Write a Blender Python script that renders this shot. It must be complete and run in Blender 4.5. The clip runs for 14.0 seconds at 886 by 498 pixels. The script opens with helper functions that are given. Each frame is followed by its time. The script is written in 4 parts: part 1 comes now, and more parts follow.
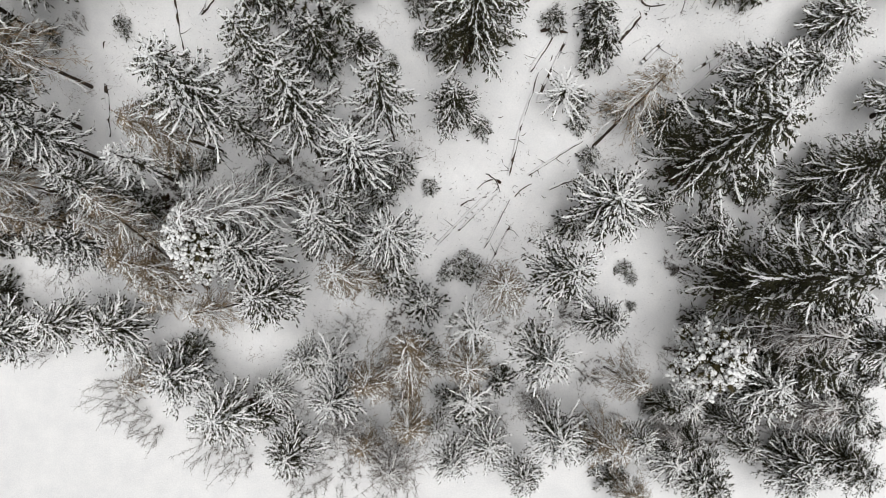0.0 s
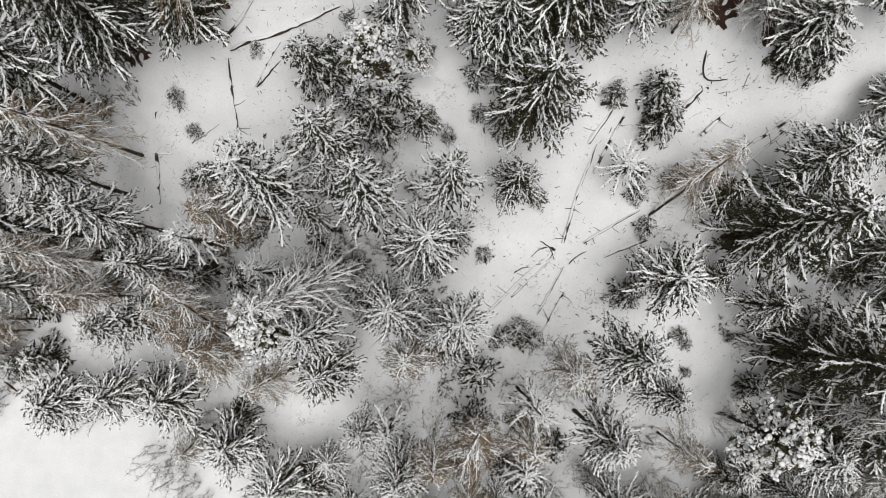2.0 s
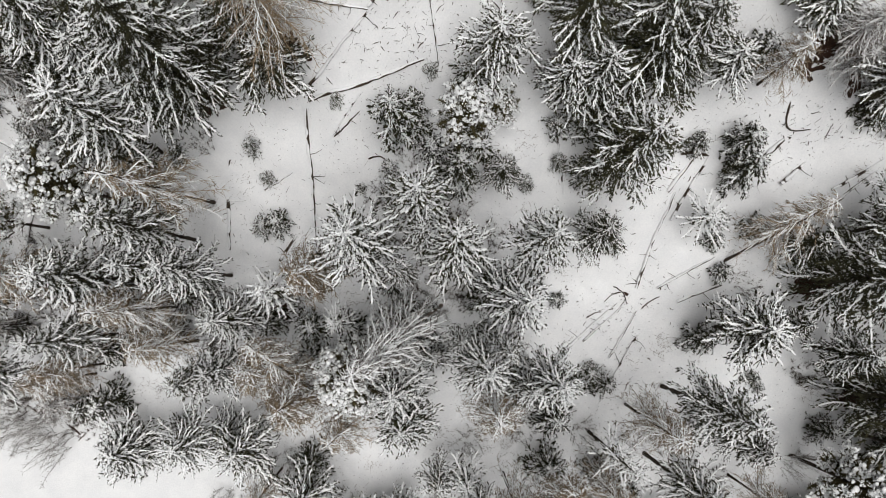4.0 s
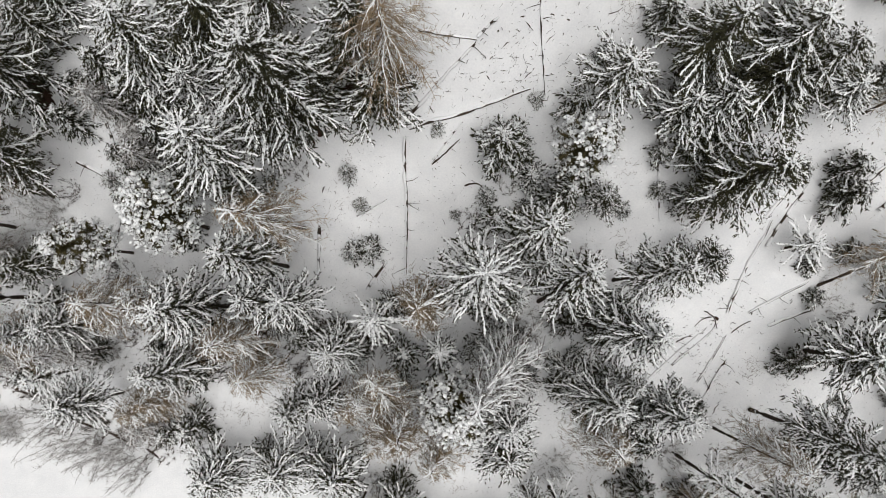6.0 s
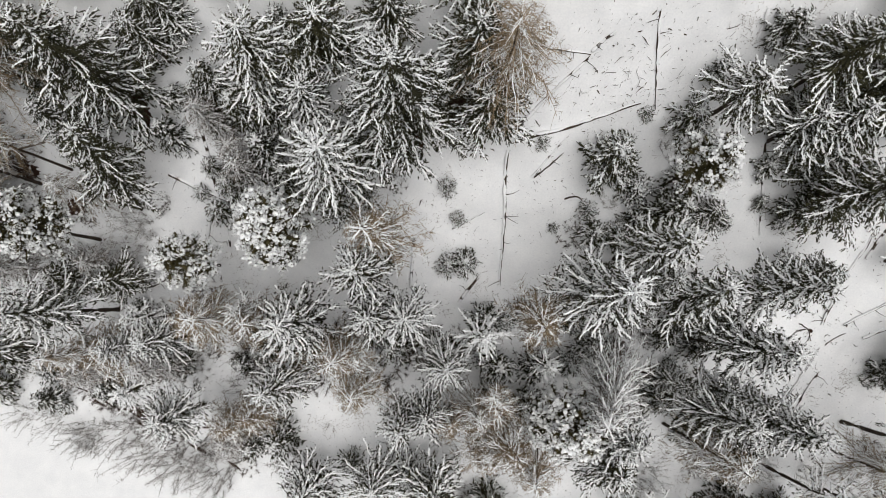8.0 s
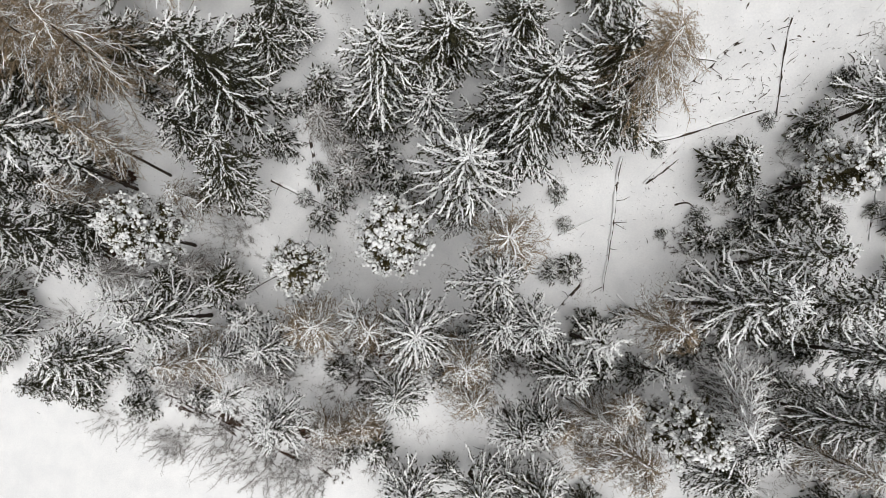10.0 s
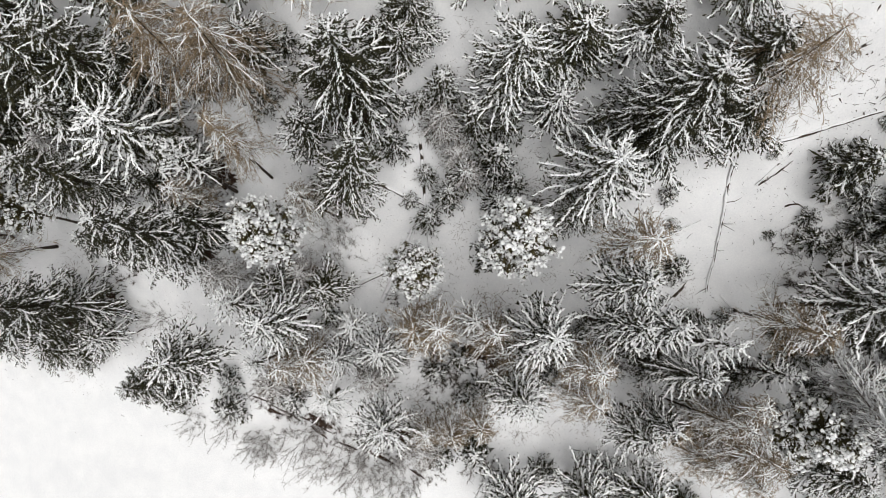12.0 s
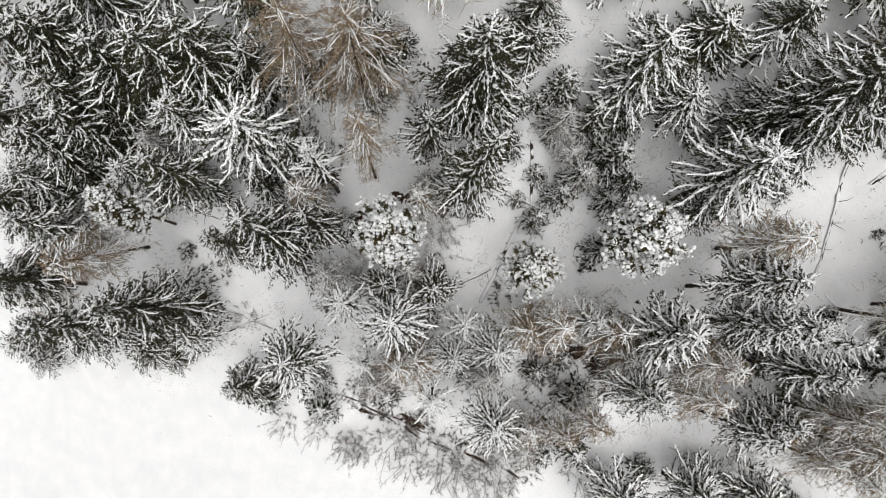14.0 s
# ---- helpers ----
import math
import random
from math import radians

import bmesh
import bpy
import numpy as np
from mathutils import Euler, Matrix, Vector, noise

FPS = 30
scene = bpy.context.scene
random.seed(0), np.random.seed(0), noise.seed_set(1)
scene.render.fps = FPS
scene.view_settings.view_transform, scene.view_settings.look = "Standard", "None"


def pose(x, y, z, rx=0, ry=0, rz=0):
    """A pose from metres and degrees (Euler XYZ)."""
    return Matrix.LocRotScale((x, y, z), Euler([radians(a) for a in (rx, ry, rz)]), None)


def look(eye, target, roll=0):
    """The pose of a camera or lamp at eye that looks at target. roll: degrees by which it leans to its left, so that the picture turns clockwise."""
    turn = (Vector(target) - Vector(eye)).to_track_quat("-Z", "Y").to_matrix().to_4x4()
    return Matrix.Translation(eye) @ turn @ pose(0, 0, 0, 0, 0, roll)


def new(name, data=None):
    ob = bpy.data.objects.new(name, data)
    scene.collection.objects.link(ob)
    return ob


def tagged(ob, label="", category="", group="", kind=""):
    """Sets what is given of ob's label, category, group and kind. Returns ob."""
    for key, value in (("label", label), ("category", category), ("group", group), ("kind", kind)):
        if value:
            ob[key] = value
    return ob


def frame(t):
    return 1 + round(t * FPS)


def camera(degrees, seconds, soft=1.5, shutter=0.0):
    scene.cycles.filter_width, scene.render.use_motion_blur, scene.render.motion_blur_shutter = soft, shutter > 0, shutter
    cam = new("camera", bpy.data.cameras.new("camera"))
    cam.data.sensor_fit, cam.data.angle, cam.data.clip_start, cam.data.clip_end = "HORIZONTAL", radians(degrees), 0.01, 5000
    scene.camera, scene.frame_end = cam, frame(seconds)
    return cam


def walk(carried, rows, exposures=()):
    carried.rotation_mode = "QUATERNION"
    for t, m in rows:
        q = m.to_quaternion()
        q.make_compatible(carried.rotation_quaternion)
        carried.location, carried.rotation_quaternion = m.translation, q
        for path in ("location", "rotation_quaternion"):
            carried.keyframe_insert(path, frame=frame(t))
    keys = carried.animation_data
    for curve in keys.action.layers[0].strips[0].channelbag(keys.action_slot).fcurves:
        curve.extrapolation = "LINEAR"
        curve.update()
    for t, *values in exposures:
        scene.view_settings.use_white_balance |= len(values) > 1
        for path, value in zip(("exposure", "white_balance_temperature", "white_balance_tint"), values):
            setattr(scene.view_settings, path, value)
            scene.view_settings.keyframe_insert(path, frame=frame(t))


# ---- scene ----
cam = camera(61.5, 14.0, soft=0.3)
METRES, EYE, TILT, LEAN, TURN = 47.0, 42.0, -85.9, 0.0, 0.0
ROWS = [
    (0.0, 0.0, 0.0, 0.0, 0.0, 0.0, -0.0),
    (0.5, -0.0163, 0.0022, 0.0248, 0.02, -0.01, 0.06),
    (1.0, -0.0349, 0.0045, 0.0499, -0.01, -0.05, 0.11),
    (1.5, -0.0547, 0.0063, 0.0749, -0.05, -0.08, 0.2),
    (2.0, -0.079, 0.0079, 0.1002, -0.09, -0.1, 0.24),
    (2.5, -0.1035, 0.0091, 0.121, -0.12, -0.16, 0.31),
    (3.0, -0.1298, 0.01, 0.1391, -0.17, -0.19, 0.39),
    (5.5, -0.2881, 0.0126, 0.2002, -0.64, -0.31, 0.71),
    (6.0, -0.3246, 0.0132, 0.2072, -0.72, -0.25, 0.74),
    (6.5, -0.3591, 0.0144, 0.2136, -0.79, -0.26, 0.75),
    (7.0, -0.394, 0.0159, 0.219, -0.85, -0.27, 0.77),
    (9.5, -0.5771, 0.0235, 0.2367, -1.23, -0.3, 0.83),
    (10.0, -0.6174, 0.0249, 0.2384, -1.32, -0.28, 0.84),
    (10.5, -0.6508, 0.0258, 0.2398, -1.36, -0.28, 0.88),
    (11.0, -0.6918, 0.0271, 0.2417, -1.43, -0.31, 0.92),
    (11.5, -0.7291, 0.0279, 0.2421, -1.47, -0.26, 0.93),
    (12.0, -0.7704, 0.0286, 0.2429, -1.54, -0.25, 0.97),
    (12.5, -0.8046, 0.0291, 0.2429, -1.57, -0.21, 0.99),
    (13.0, -0.8459, 0.0297, 0.2435, -1.62, -0.2, 1.04),
    (13.5, -0.8828, 0.0302, 0.2433, -1.62, -0.17, 1.07),
    (14.0, -0.9229, 0.031, 0.2438, -1.58, -0.17, 1.08),
]
walk(cam, [(t, pose(0, 0, EYE, TILT, LEAN, TURN) @ pose(METRES * x, METRES * y, METRES * z, 90 + pitch, roll, yaw)) for t, x, y, z, yaw, pitch, roll in ROWS], exposures=[(0.0, -0.18), (3.0, -0.17), (6.5, -0.19), (10.0, -0.09), (14.0, 0.0)])

# ---- light: a bright overcast winter sky ----
SUN_UP, SUN_TURN = 78.0, 150.0
world = bpy.data.worlds.new("winter_sky")
scene.world = world
world.use_nodes = True
wt = world.node_tree
wt.nodes.clear()
sky = wt.nodes.new("ShaderNodeTexSky")
sky.sky_type, sky.sun_disc = "NISHITA", False
sky.sun_elevation, sky.sun_rotation = radians(SUN_UP), radians(SUN_TURN)
sky.air_density, sky.dust_density, sky.ozone_density = 1.0, 3.0, 1.0
grey = wt.nodes.new("ShaderNodeHueSaturation")
grey.inputs["Saturation"].default_value = 0.06
back = wt.nodes.new("ShaderNodeBackground")
back.inputs["Strength"].default_value = 0.067
out = wt.nodes.new("ShaderNodeOutputWorld")
wt.links.new(sky.outputs[0], grey.inputs["Color"])
wt.links.new(grey.outputs[0], back.inputs["Color"])
wt.links.new(back.outputs[0], out.inputs["Surface"])

sun_data = bpy.data.lights.new("sun", "SUN")
sun_data.energy, sun_data.angle, sun_data.color = 2.85, radians(52), (1.0, 0.982, 0.962)
sun = new("sun", sun_data)
az, el = radians(SUN_TURN), radians(SUN_UP)
sun.matrix_world = look((0, 0, 60), Vector((0, 0, 60)) - Vector((math.sin(az) * math.cos(el), math.cos(az) * math.cos(el), math.sin(el))))


# ---- materials ----
def material(name, dark, light, rough=0.8, scale=3.0, fine=30.0, bump=0.3, spread=0.0, subsurface=0.0):
    """Two colours mixed by noise at two scales, with relief; spread varies the tone from object to object."""
    m = bpy.data.materials.new(name)
    m.use_nodes = True
    nt = m.node_tree
    n, l = nt.nodes, nt.links
    b = n["Principled BSDF"]
    co = n.new("ShaderNodeTexCoord")
    big, small = n.new("ShaderNodeTexNoise"), n.new("ShaderNodeTexNoise")
    big.inputs["Scale"].default_value, small.inputs["Scale"].default_value = scale, fine
    big.inputs["Detail"].default_value, small.inputs["Detail"].default_value = 4, 3
    l.new(co.outputs["Object"], big.inputs["Vector"])
    l.new(co.outputs["Object"], small.inputs["Vector"])
    add = n.new("ShaderNodeMath")
    add.operation = "MULTIPLY_ADD"
    add.inputs[1].default_value = 0.5
    l.new(small.outputs["Fac"], add.inputs[0])
    half = n.new("ShaderNodeMath")
    half.operation = "MULTIPLY"
    half.inputs[1].default_value = 0.5
    l.new(big.outputs["Fac"], half.inputs[0])
    l.new(half.outputs[0], add.inputs[2])
    ramp = n.new("ShaderNodeValToRGB")
    ramp.color_ramp.elements[0].position, ramp.color_ramp.elements[1].position = 0.36, 0.64
    ramp.color_ramp.elements[0].color, ramp.color_ramp.elements[1].color = (*dark, 1), (*light, 1)
    l.new(add.outputs[0], ramp.inputs["Fac"])
    colour = ramp.outputs["Color"]
    if spread:
        info, rng = n.new("ShaderNodeObjectInfo"), n.new("ShaderNodeMapRange")
        rng.inputs["To Min"].default_value, rng.inputs["To Max"].default_value = 1 - spread, 1 + spread
        l.new(info.outputs["Random"], rng.inputs["Value"])
        hsv = n.new("ShaderNodeHueSaturation")
        l.new(rng.outputs["Result"], hsv.inputs["Value"])
        l.new(colour, hsv.inputs["Color"])
        colour = hsv.outputs["Color"]
    l.new(colour, b.inputs["Base Color"])
    b.inputs["Roughness"].default_value = rough
    b.inputs["Specular IOR Level"].default_value = 0.15
    if subsurface:
        b.inputs["Subsurface Weight"].default_value = subsurface
        b.inputs["Subsurface Radius"].default_value = (0.08, 0.1, 0.12)
    bp = n.new("ShaderNodeBump")
    bp.inputs["Strength"].default_value, bp.inputs["Distance"].default_value = bump, 0.05
    l.new(add.outputs[0], bp.inputs["Height"])
    l.new(bp.outputs["Normal"], b.inputs["Normal"])
    return m


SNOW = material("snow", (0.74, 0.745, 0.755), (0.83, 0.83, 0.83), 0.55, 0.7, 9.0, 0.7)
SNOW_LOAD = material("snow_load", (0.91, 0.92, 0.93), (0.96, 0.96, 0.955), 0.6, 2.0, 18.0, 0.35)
RIME = material("rime", (0.62, 0.62, 0.62), (0.82, 0.81, 0.80), 0.7, 3.0, 25.0, 0.5)
NEEDLES = material("spruce_needles", (0.016, 0.015, 0.008), (0.071, 0.068, 0.034), 0.6, 1.3, 14.0, 0.4, 0.3)
PINE_NEEDLES = material("pine_needles", (0.040, 0.038, 0.016), (0.125, 0.10, 0.045), 0.6, 1.3, 14.0, 0.4, 0.2)
LARCH = material("larch_twigs", (0.15, 0.110, 0.070), (0.44, 0.335, 0.22), 0.8, 1.5, 14.0, 0.3, 0.22)
DEAD = material("dead_twigs", (0.10, 0.080, 0.066), (0.26, 0.215, 0.18), 0.85, 1.5, 14.0, 0.3, 0.2)
BRUSH = material("brushwood", (0.045, 0.035, 0.028), (0.15, 0.115, 0.09), 0.85, 1.5, 14.0, 0.3, 0.2)
GREY_TWIGS = material("grey_twigs", (0.17, 0.152, 0.138), (0.36, 0.33, 0.305), 0.85, 1.5, 14.0, 0.3, 0.2)
BARK = material("bark", (0.028, 0.020, 0.016), (0.085, 0.065, 0.05), 0.9, 2.0, 22.0, 0.8, 0.15)
# earth and needle litter; also the colour of the painted tree shade
LITTER_SHADE = material("litter_and_shade", (0.026, 0.016, 0.012), (0.080, 0.044, 0.031), 0.95, 2.5, 22.0, 0.9)
for stop, colour in ((0.60, (0.10, 0.058, 0.042, 1)), (0.67, (0.72, 0.72, 0.725, 1))):
    LITTER_SHADE.node_tree.nodes["Color Ramp"].color_ramp.elements.new(stop).color = colour
LITTER_SHADE.node_tree.nodes["Color Ramp"].color_ramp.elements[1].color = (0.066, 0.036, 0.025, 1)
LITTER_SHADE.node_tree.nodes["Color Ramp"].color_ramp.elements[3].color = (0.78, 0.78, 0.78, 1)


# ---- the ground's form: a valley side that climbs away from an open field ----
def soft(v, lo, hi, k=12.0):
    mid, half = (lo + hi) / 2, (hi - lo) / 2
    u = (v - mid) / half
    return mid + half * np.where(np.abs(u) < 0.8, u, np.sign(u) * (0.8 + 0.2 * np.tanh((np.abs(u) - 0.8) / 0.2)))


def lie(x, y):
    """Height of the snow, without its small lumps."""
    x, y = soft(np.asarray(x, float), -95, 50), soft(np.asarray(y, float), -30, 40)
    return -11.09 + 0.0597 * x + 0.2278 * y + 0.01337 * y * y + 0.00195 * x * y - 0.00181 * x * x + 0.0000442 * y ** 3


WAVES = np.random.default_rng(5).uniform(-1, 1, (26, 4))


def lumps(x, y):
    z = np.zeros_like(x)
    for i, (a, b, c, d) in enumerate(WAVES):
        k = 0.5 * 1.13 ** i
        z += 0.13 / (1 + 0.14 * i) * np.sin(k * (x * math.cos(a * 3.14) + y * math.sin(a * 3.14)) + 7 * b) * np.sin(0.7 * k * (x * math.cos(c * 3.14) + y * math.sin(c * 3.14)) + 7 * d)
    return z


def ground_at(x, y):
    x, y = np.asarray(x, float), np.asarray(y, float)
    edge = np.interp(x, (-60, -26, -8, 10), (3.0, -5.0, -11.0, -13.0))
    return lie(x, y) + lumps(x, y) * np.clip((y - edge) / 4.0, 0.12, 1.0)


# ---- mesh helpers ----
def mesh(name, pieces, mat, smooth=True):
    """One mesh out of (vertices, faces) pieces."""
    vs, fs, base = [], [], 0
    for v, f in pieces:
        v = np.asarray(v, float).reshape(-1, 3)
        vs.append(v)
        fs.extend((np.asarray(f) + base).tolist())
        base += len(v)
    me = bpy.data.meshes.new(name)
    me.from_pydata(np.concatenate(vs).tolist(), [], fs)
    if smooth:
        me.polygons.foreach_set("use_smooth", np.ones(len(me.polygons), bool))
    me.materials.append(mat)
    me.update()
    return me


def part(name, me, parent, label=""):
    ob = new(name, me)
    ob.parent = parent
    return tagged(ob, label=label)


def frames_of(a):
    a = a / np.maximum(np.linalg.norm(a, axis=-1, keepdims=True), 1e-9)
    s = np.cross(a, (0.0, 0.0, 1.0))
    n = np.linalg.norm(s, axis=-1, keepdims=True)
    s = np.where(n > 1e-3, s / np.maximum(n, 1e-9), (1.0, 0.0, 0.0))
    return a, s, np.cross(s, a)


def spindles(p, q, r, sides=3, mid=0.4, flat=1.0):
    """Pointed spindles from p to q, thickest at mid."""
    p, q = np.asarray(p, float), np.asarray(q, float)
    n = len(p)
    r = np.broadcast_to(np.asarray(r, float), (n,))
    a, s, u = frames_of(q - p)
    ang = np.arange(sides) * 2 * math.pi / sides + math.pi / 2
    ring = (p + (q - p) * mid)[:, None] + r[:, None, None] * (np.cos(ang)[None, :, None] * s[:, None] + flat * np.sin(ang)[None, :, None] * u[:, None])
    v = np.concatenate([p[:, None], ring, q[:, None]], 1)
    k = np.arange(sides)
    k2 = (k + 1) % sides
    f = np.concatenate([np.stack([0 * k, 1 + k2, 1 + k], 1), np.stack([0 * k + sides + 1, 1 + k, 1 + k2], 1)])
    f = f[None] + (np.arange(n) * (sides + 2))[:, None, None]
    return v.reshape(-1, 3), f.reshape(-1, 3)


def spikes(p, q, r, sides=3, flat=1.0):
    """Open cones from p to their points q."""
    p, q = np.asarray(p, float), np.asarray(q, float)
    n = len(p)
    r = np.broadcast_to(np.asarray(r, float), (n,))
    a, s, u = frames_of(q - p)
    ang = np.arange(sides) * 2 * math.pi / sides + math.pi / 2
    ring = p[:, None] + r[:, None, None] * (np.cos(ang)[None, :, None] * s[:, None] + flat * np.sin(ang)[None, :, None] * u[:, None])
    v = np.concatenate([ring, q[:, None]], 1)
    k = np.arange(sides)
    f = np.stack([k, (k + 1) % sides, 0 * k + sides], 1)[None] + (np.arange(n) * (sides + 1))[:, None, None]
    return v.reshape(-1, 3), f.reshape(-1, 3)


def tubes(c, r, sides=4, flat=1.0):
    """Tubes along the lines c (n, k, 3) with radii r (n, k)."""
    c = np.asarray(c, float)
    n, k, _ = c.shape
    r = np.broadcast_to(np.asarray(r, float), (n, k))
    a, s, u = frames_of(np.gradient(c, axis=1))
    ang = np.arange(sides) * 2 * math.pi / sides + math.pi / 4
    v = c[:, :, None] + r[:, :, None, None] * (np.cos(ang)[None, None, :, None] * s[:, :, None] + flat * np.sin(ang)[None, None, :, None] * u[:, :, None])
    i, j = np.meshgrid(np.arange(k - 1), np.arange(sides), indexing="ij")
    j2 = (j + 1) % sides
    f = np.stack([i * sides + j, i * sides + j2, (i + 1) * sides + j2, (i + 1) * sides + j], -1).reshape(-1, 4)
    f = f[None] + (np.arange(n) * k * sides)[:, None, None]
    return v.reshape(-1, 3), f.reshape(-1, 4)


def trunk_mesh(name, height, foot, bend, rng, top=0.02, bark=None, twigs=None):
    k = 14
    h = np.linspace(0, 1, k)
    c = np.stack([bend * np.sin(h * 2.2) * 0.5 + rng.normal(0, 0.009, k), bend * h * h * 0.6 + rng.normal(0, 0.009, k), h * height], 1)
    r = foot * (1 - h) ** 0.8 + top
    r[0] *= 1.12
    return mesh(name, [tubes(c[None], r[None], 9)] + ([spikes(*twigs, 0.016, 3)] if twigs and len(twigs[0]) else []), bark or BARK), c


# ---- trees: each prototype is a set of part meshes, built at its own size ----
def spruce_parts(seed, height=16.0, reach=2.6, crown=0.26, gap=0.75, per=7, cover=0.95, line=1.0, teeth=1.0, step=0.155, sag=0.35, lift=0.5, even=0.62, shape=0.72, tooth_snow=0.7, mass=1.0, bare=0.0, broken=0.16, core=0.4, forks=1.0, dead=1.0):
    """Trunk, needles and snow of one spruce: whorls of long forking boughs, a ridge of snow along each, short feathered twigs on both sides."""
    rng = np.random.default_rng(seed)
    up = np.array([0.0, 0.0, 1.0])
    top_dead = max(crown, 0.6 * dead)
    low = top_dead * height * np.sqrt(rng.uniform(0.06, 1.0, int(130 * dead * height / 16)))
    az = rng.uniform(0, 6.28, len(low))
    far = rng.uniform(0.25, 0.9, len(low)) * (0.35 + 0.65 * low / height / top_dead) * 0.4 * reach
    twigs = (np.stack([0 * low, 0 * low, low], 1), np.stack([far * np.cos(az), far * np.sin(az), low - rng.uniform(-0.1, 0.4, len(low))], 1))
    tm, _ = trunk_mesh("trunk", height * 0.97, 0.008 * height + 0.02, 0.0, rng, twigs=twigs)
    boughs, stem_r, ridges, ridge_r = [], [], [], []
    gp, gq, gr, wp, wq, wr = [], [], [], [], [], []
    s = np.linspace(0, 1, 9)

    def along(c, v):
        return np.stack([np.interp(v, s, c[:, i]) for i in range(3)], 1)

    def dress(c, length, out_, t, laden, near, small=False):
        """Stem, needles and snow of one bough that runs along c."""
        side = np.array([-out_[1], out_[0], 0.0])
        boughs.append(c)
        stem_r.append(0.03 * (1.08 - s) * (0.4 + length / 3))
        if laden:
            v = np.linspace(near, 1.0, 18)
            ridges.append(along(c, v) + up * 0.045 + rng.normal(0, 0.017, (18, 3)))
            body = (0.5 + 0.6 * np.sin(v * 2.5 + 0.2)) * rng.uniform(0.45, 1.5, 18) * np.where(rng.random(18) < broken, 0.2, 1.0)
            body[-1] *= 0.5
            ridge_r.append(line * (0.027 + 0.0085 * min(length, 3.2)) * body)
        n = max(4, int(length / step))
        u = 0.1 + 0.9 * (np.arange(n) + rng.uniform(0.2, 0.8, n)) / n
        at = along(c, u)
        for sg in (-1.0, 1.0):
            ang = np.clip(1.05 - 0.5 * u + rng.normal(0, 0.16, n), 0.2, 1.4)
            l_ = teeth * (0.09 + 0.2 * length ** 0.8 * np.clip(1.06 - u, 0, 1) ** 0.75 * np.minimum(1, 2.4 * u)) * rng.uniform(0.35, 1.55, n)
            d = np.cos(ang)[:, None] * out_ + (sg * np.sin(ang))[:, None] * side - up * (0.1 + 0.22 * t + rng.normal(0, 0.1, n))[:, None]
            root = at + rng.normal(0, 0.02, (n, 3))
            keep = rng.random(n) > bare
            gp.append(root[keep])
            gq.append((root + d * (l_ * 0.92)[:, None])[keep])
            gr.append((0.026 + 0.034 * l_)[keep] * rng.uniform(0.7, 1.25, keep.sum()))
            for _ in range(1 if small else 2):
                low = keep & (rng.random(n) < mass)
                m = low.sum()
                start = root[low] + d[low] * (l_[low] * rng.uniform(0.05, 0.7, m))[:, None]
                gp.append(start)
                gq.append(start + (d[low] + side * rng.normal(0, 0.45, (m, 1)) + out_ * rng.normal(0, 0.35, (m, 1))) * (l_[low] * 0.45)[:, None] - up * (rng.uniform(0.05, 0.22, m) + 0.3 * l_[low])[:, None])
                gr.append((0.026 + 0.036 * l_[low]) * rng.uniform(0.7, 1.3, m))
            if laden:
                white = (rng.random(n) < tooth_snow * (1.15 - 0.4 * t)) & (u > near)
                m = white.sum()
                wp.append(root[white] + up * 0.04)
                wq.append(root[white] + d[white] * (l_[white] * rng.uniform(0.75, 1.03, m))[:, None] + up * 0.045 + rng.normal(0, 0.015, (m, 3)))
                wr.append(line * (0.018 + 0.03 * np.minimum(l_[white], 0.7)) * rng.uniform(0.6, 1.4, m))
        m = int(core * length / 0.075)
        v = rng.uniform(0.04, 0.92, m)
        wide = 0.3 * length * np.clip(1.05 - v, 0, 1) ** 0.7 * np.minimum(1, 2.5 * v)
        heart = along(c, v) + side * (wide * rng.uniform(-1, 1, m))[:, None] - up * rng.uniform(0.05, 0.3, (m, 1))
        gp.append(heart)
        gq.append(heart + out_ * rng.uniform(0.1, 0.35, (m, 1)) + side * rng.normal(0, 0.16, (m, 1)) - up * rng.uniform(0.05, 0.35, (m, 1)))
        gr.append(rng.uniform(0.03, 0.065, m))
        if laden:
            m = max(2, int(length / 0.28))
            lump = along(c, rng.uniform(max(0.1, near), 1.0, m)) + up * 0.05 + rng.normal(0, 0.03, (m, 3))
            d = (out_ + rng.normal(0, 0.4, (m, 3))) * rng.uniform(0.05, 0.13, (m, 1))
            wp.append(lump - d)
            wq.append(lump + d)
            wr.append(line * rng.uniform(0.03, 0.075, m))

    h = height * crown
    while h < height * 0.975:
        t = min(1.0, (height - h) / (height * (1 - crown)))
        full = reach * min(1.0, 0.04 + 1.12 * t ** shape) * (0.82 if t > 0.93 else 1.0)
        count = max(5, per + int(rng.integers(-1, 2)))
        turn = rng.uniform(0, 6.28)
        for b in range(count):
            az = turn + b * 6.283 / count + rng.normal(0, 0.2)
            length = max(0.22, full * rng.uniform(even, 1.18) * (0.55 if rng.random() < 0.08 else 1.0))
            out_ = np.array([math.cos(az), math.sin(az), 0.0])
            side = np.array([-out_[1], out_[0], 0.0])
            rise = lift * 1.5 * (1 - t) ** 1.3 + rng.normal(0.02, 0.07)
            drop = sag * (0.5 + 0.8 * t) * rng.uniform(0.75, 1.3)
            c = s[:, None] * length * out_ + (rng.normal(0, 0.13) * length * s ** 2 + rng.normal(0, 0.03) * length * np.sin(6 * s))[:, None] * side
            c[:, 2] = h + rng.normal(0, 0.1) + length * (rise * s - drop * s ** 1.5 + 0.16 * t * s ** 4)
            laden = rng.random() < cover
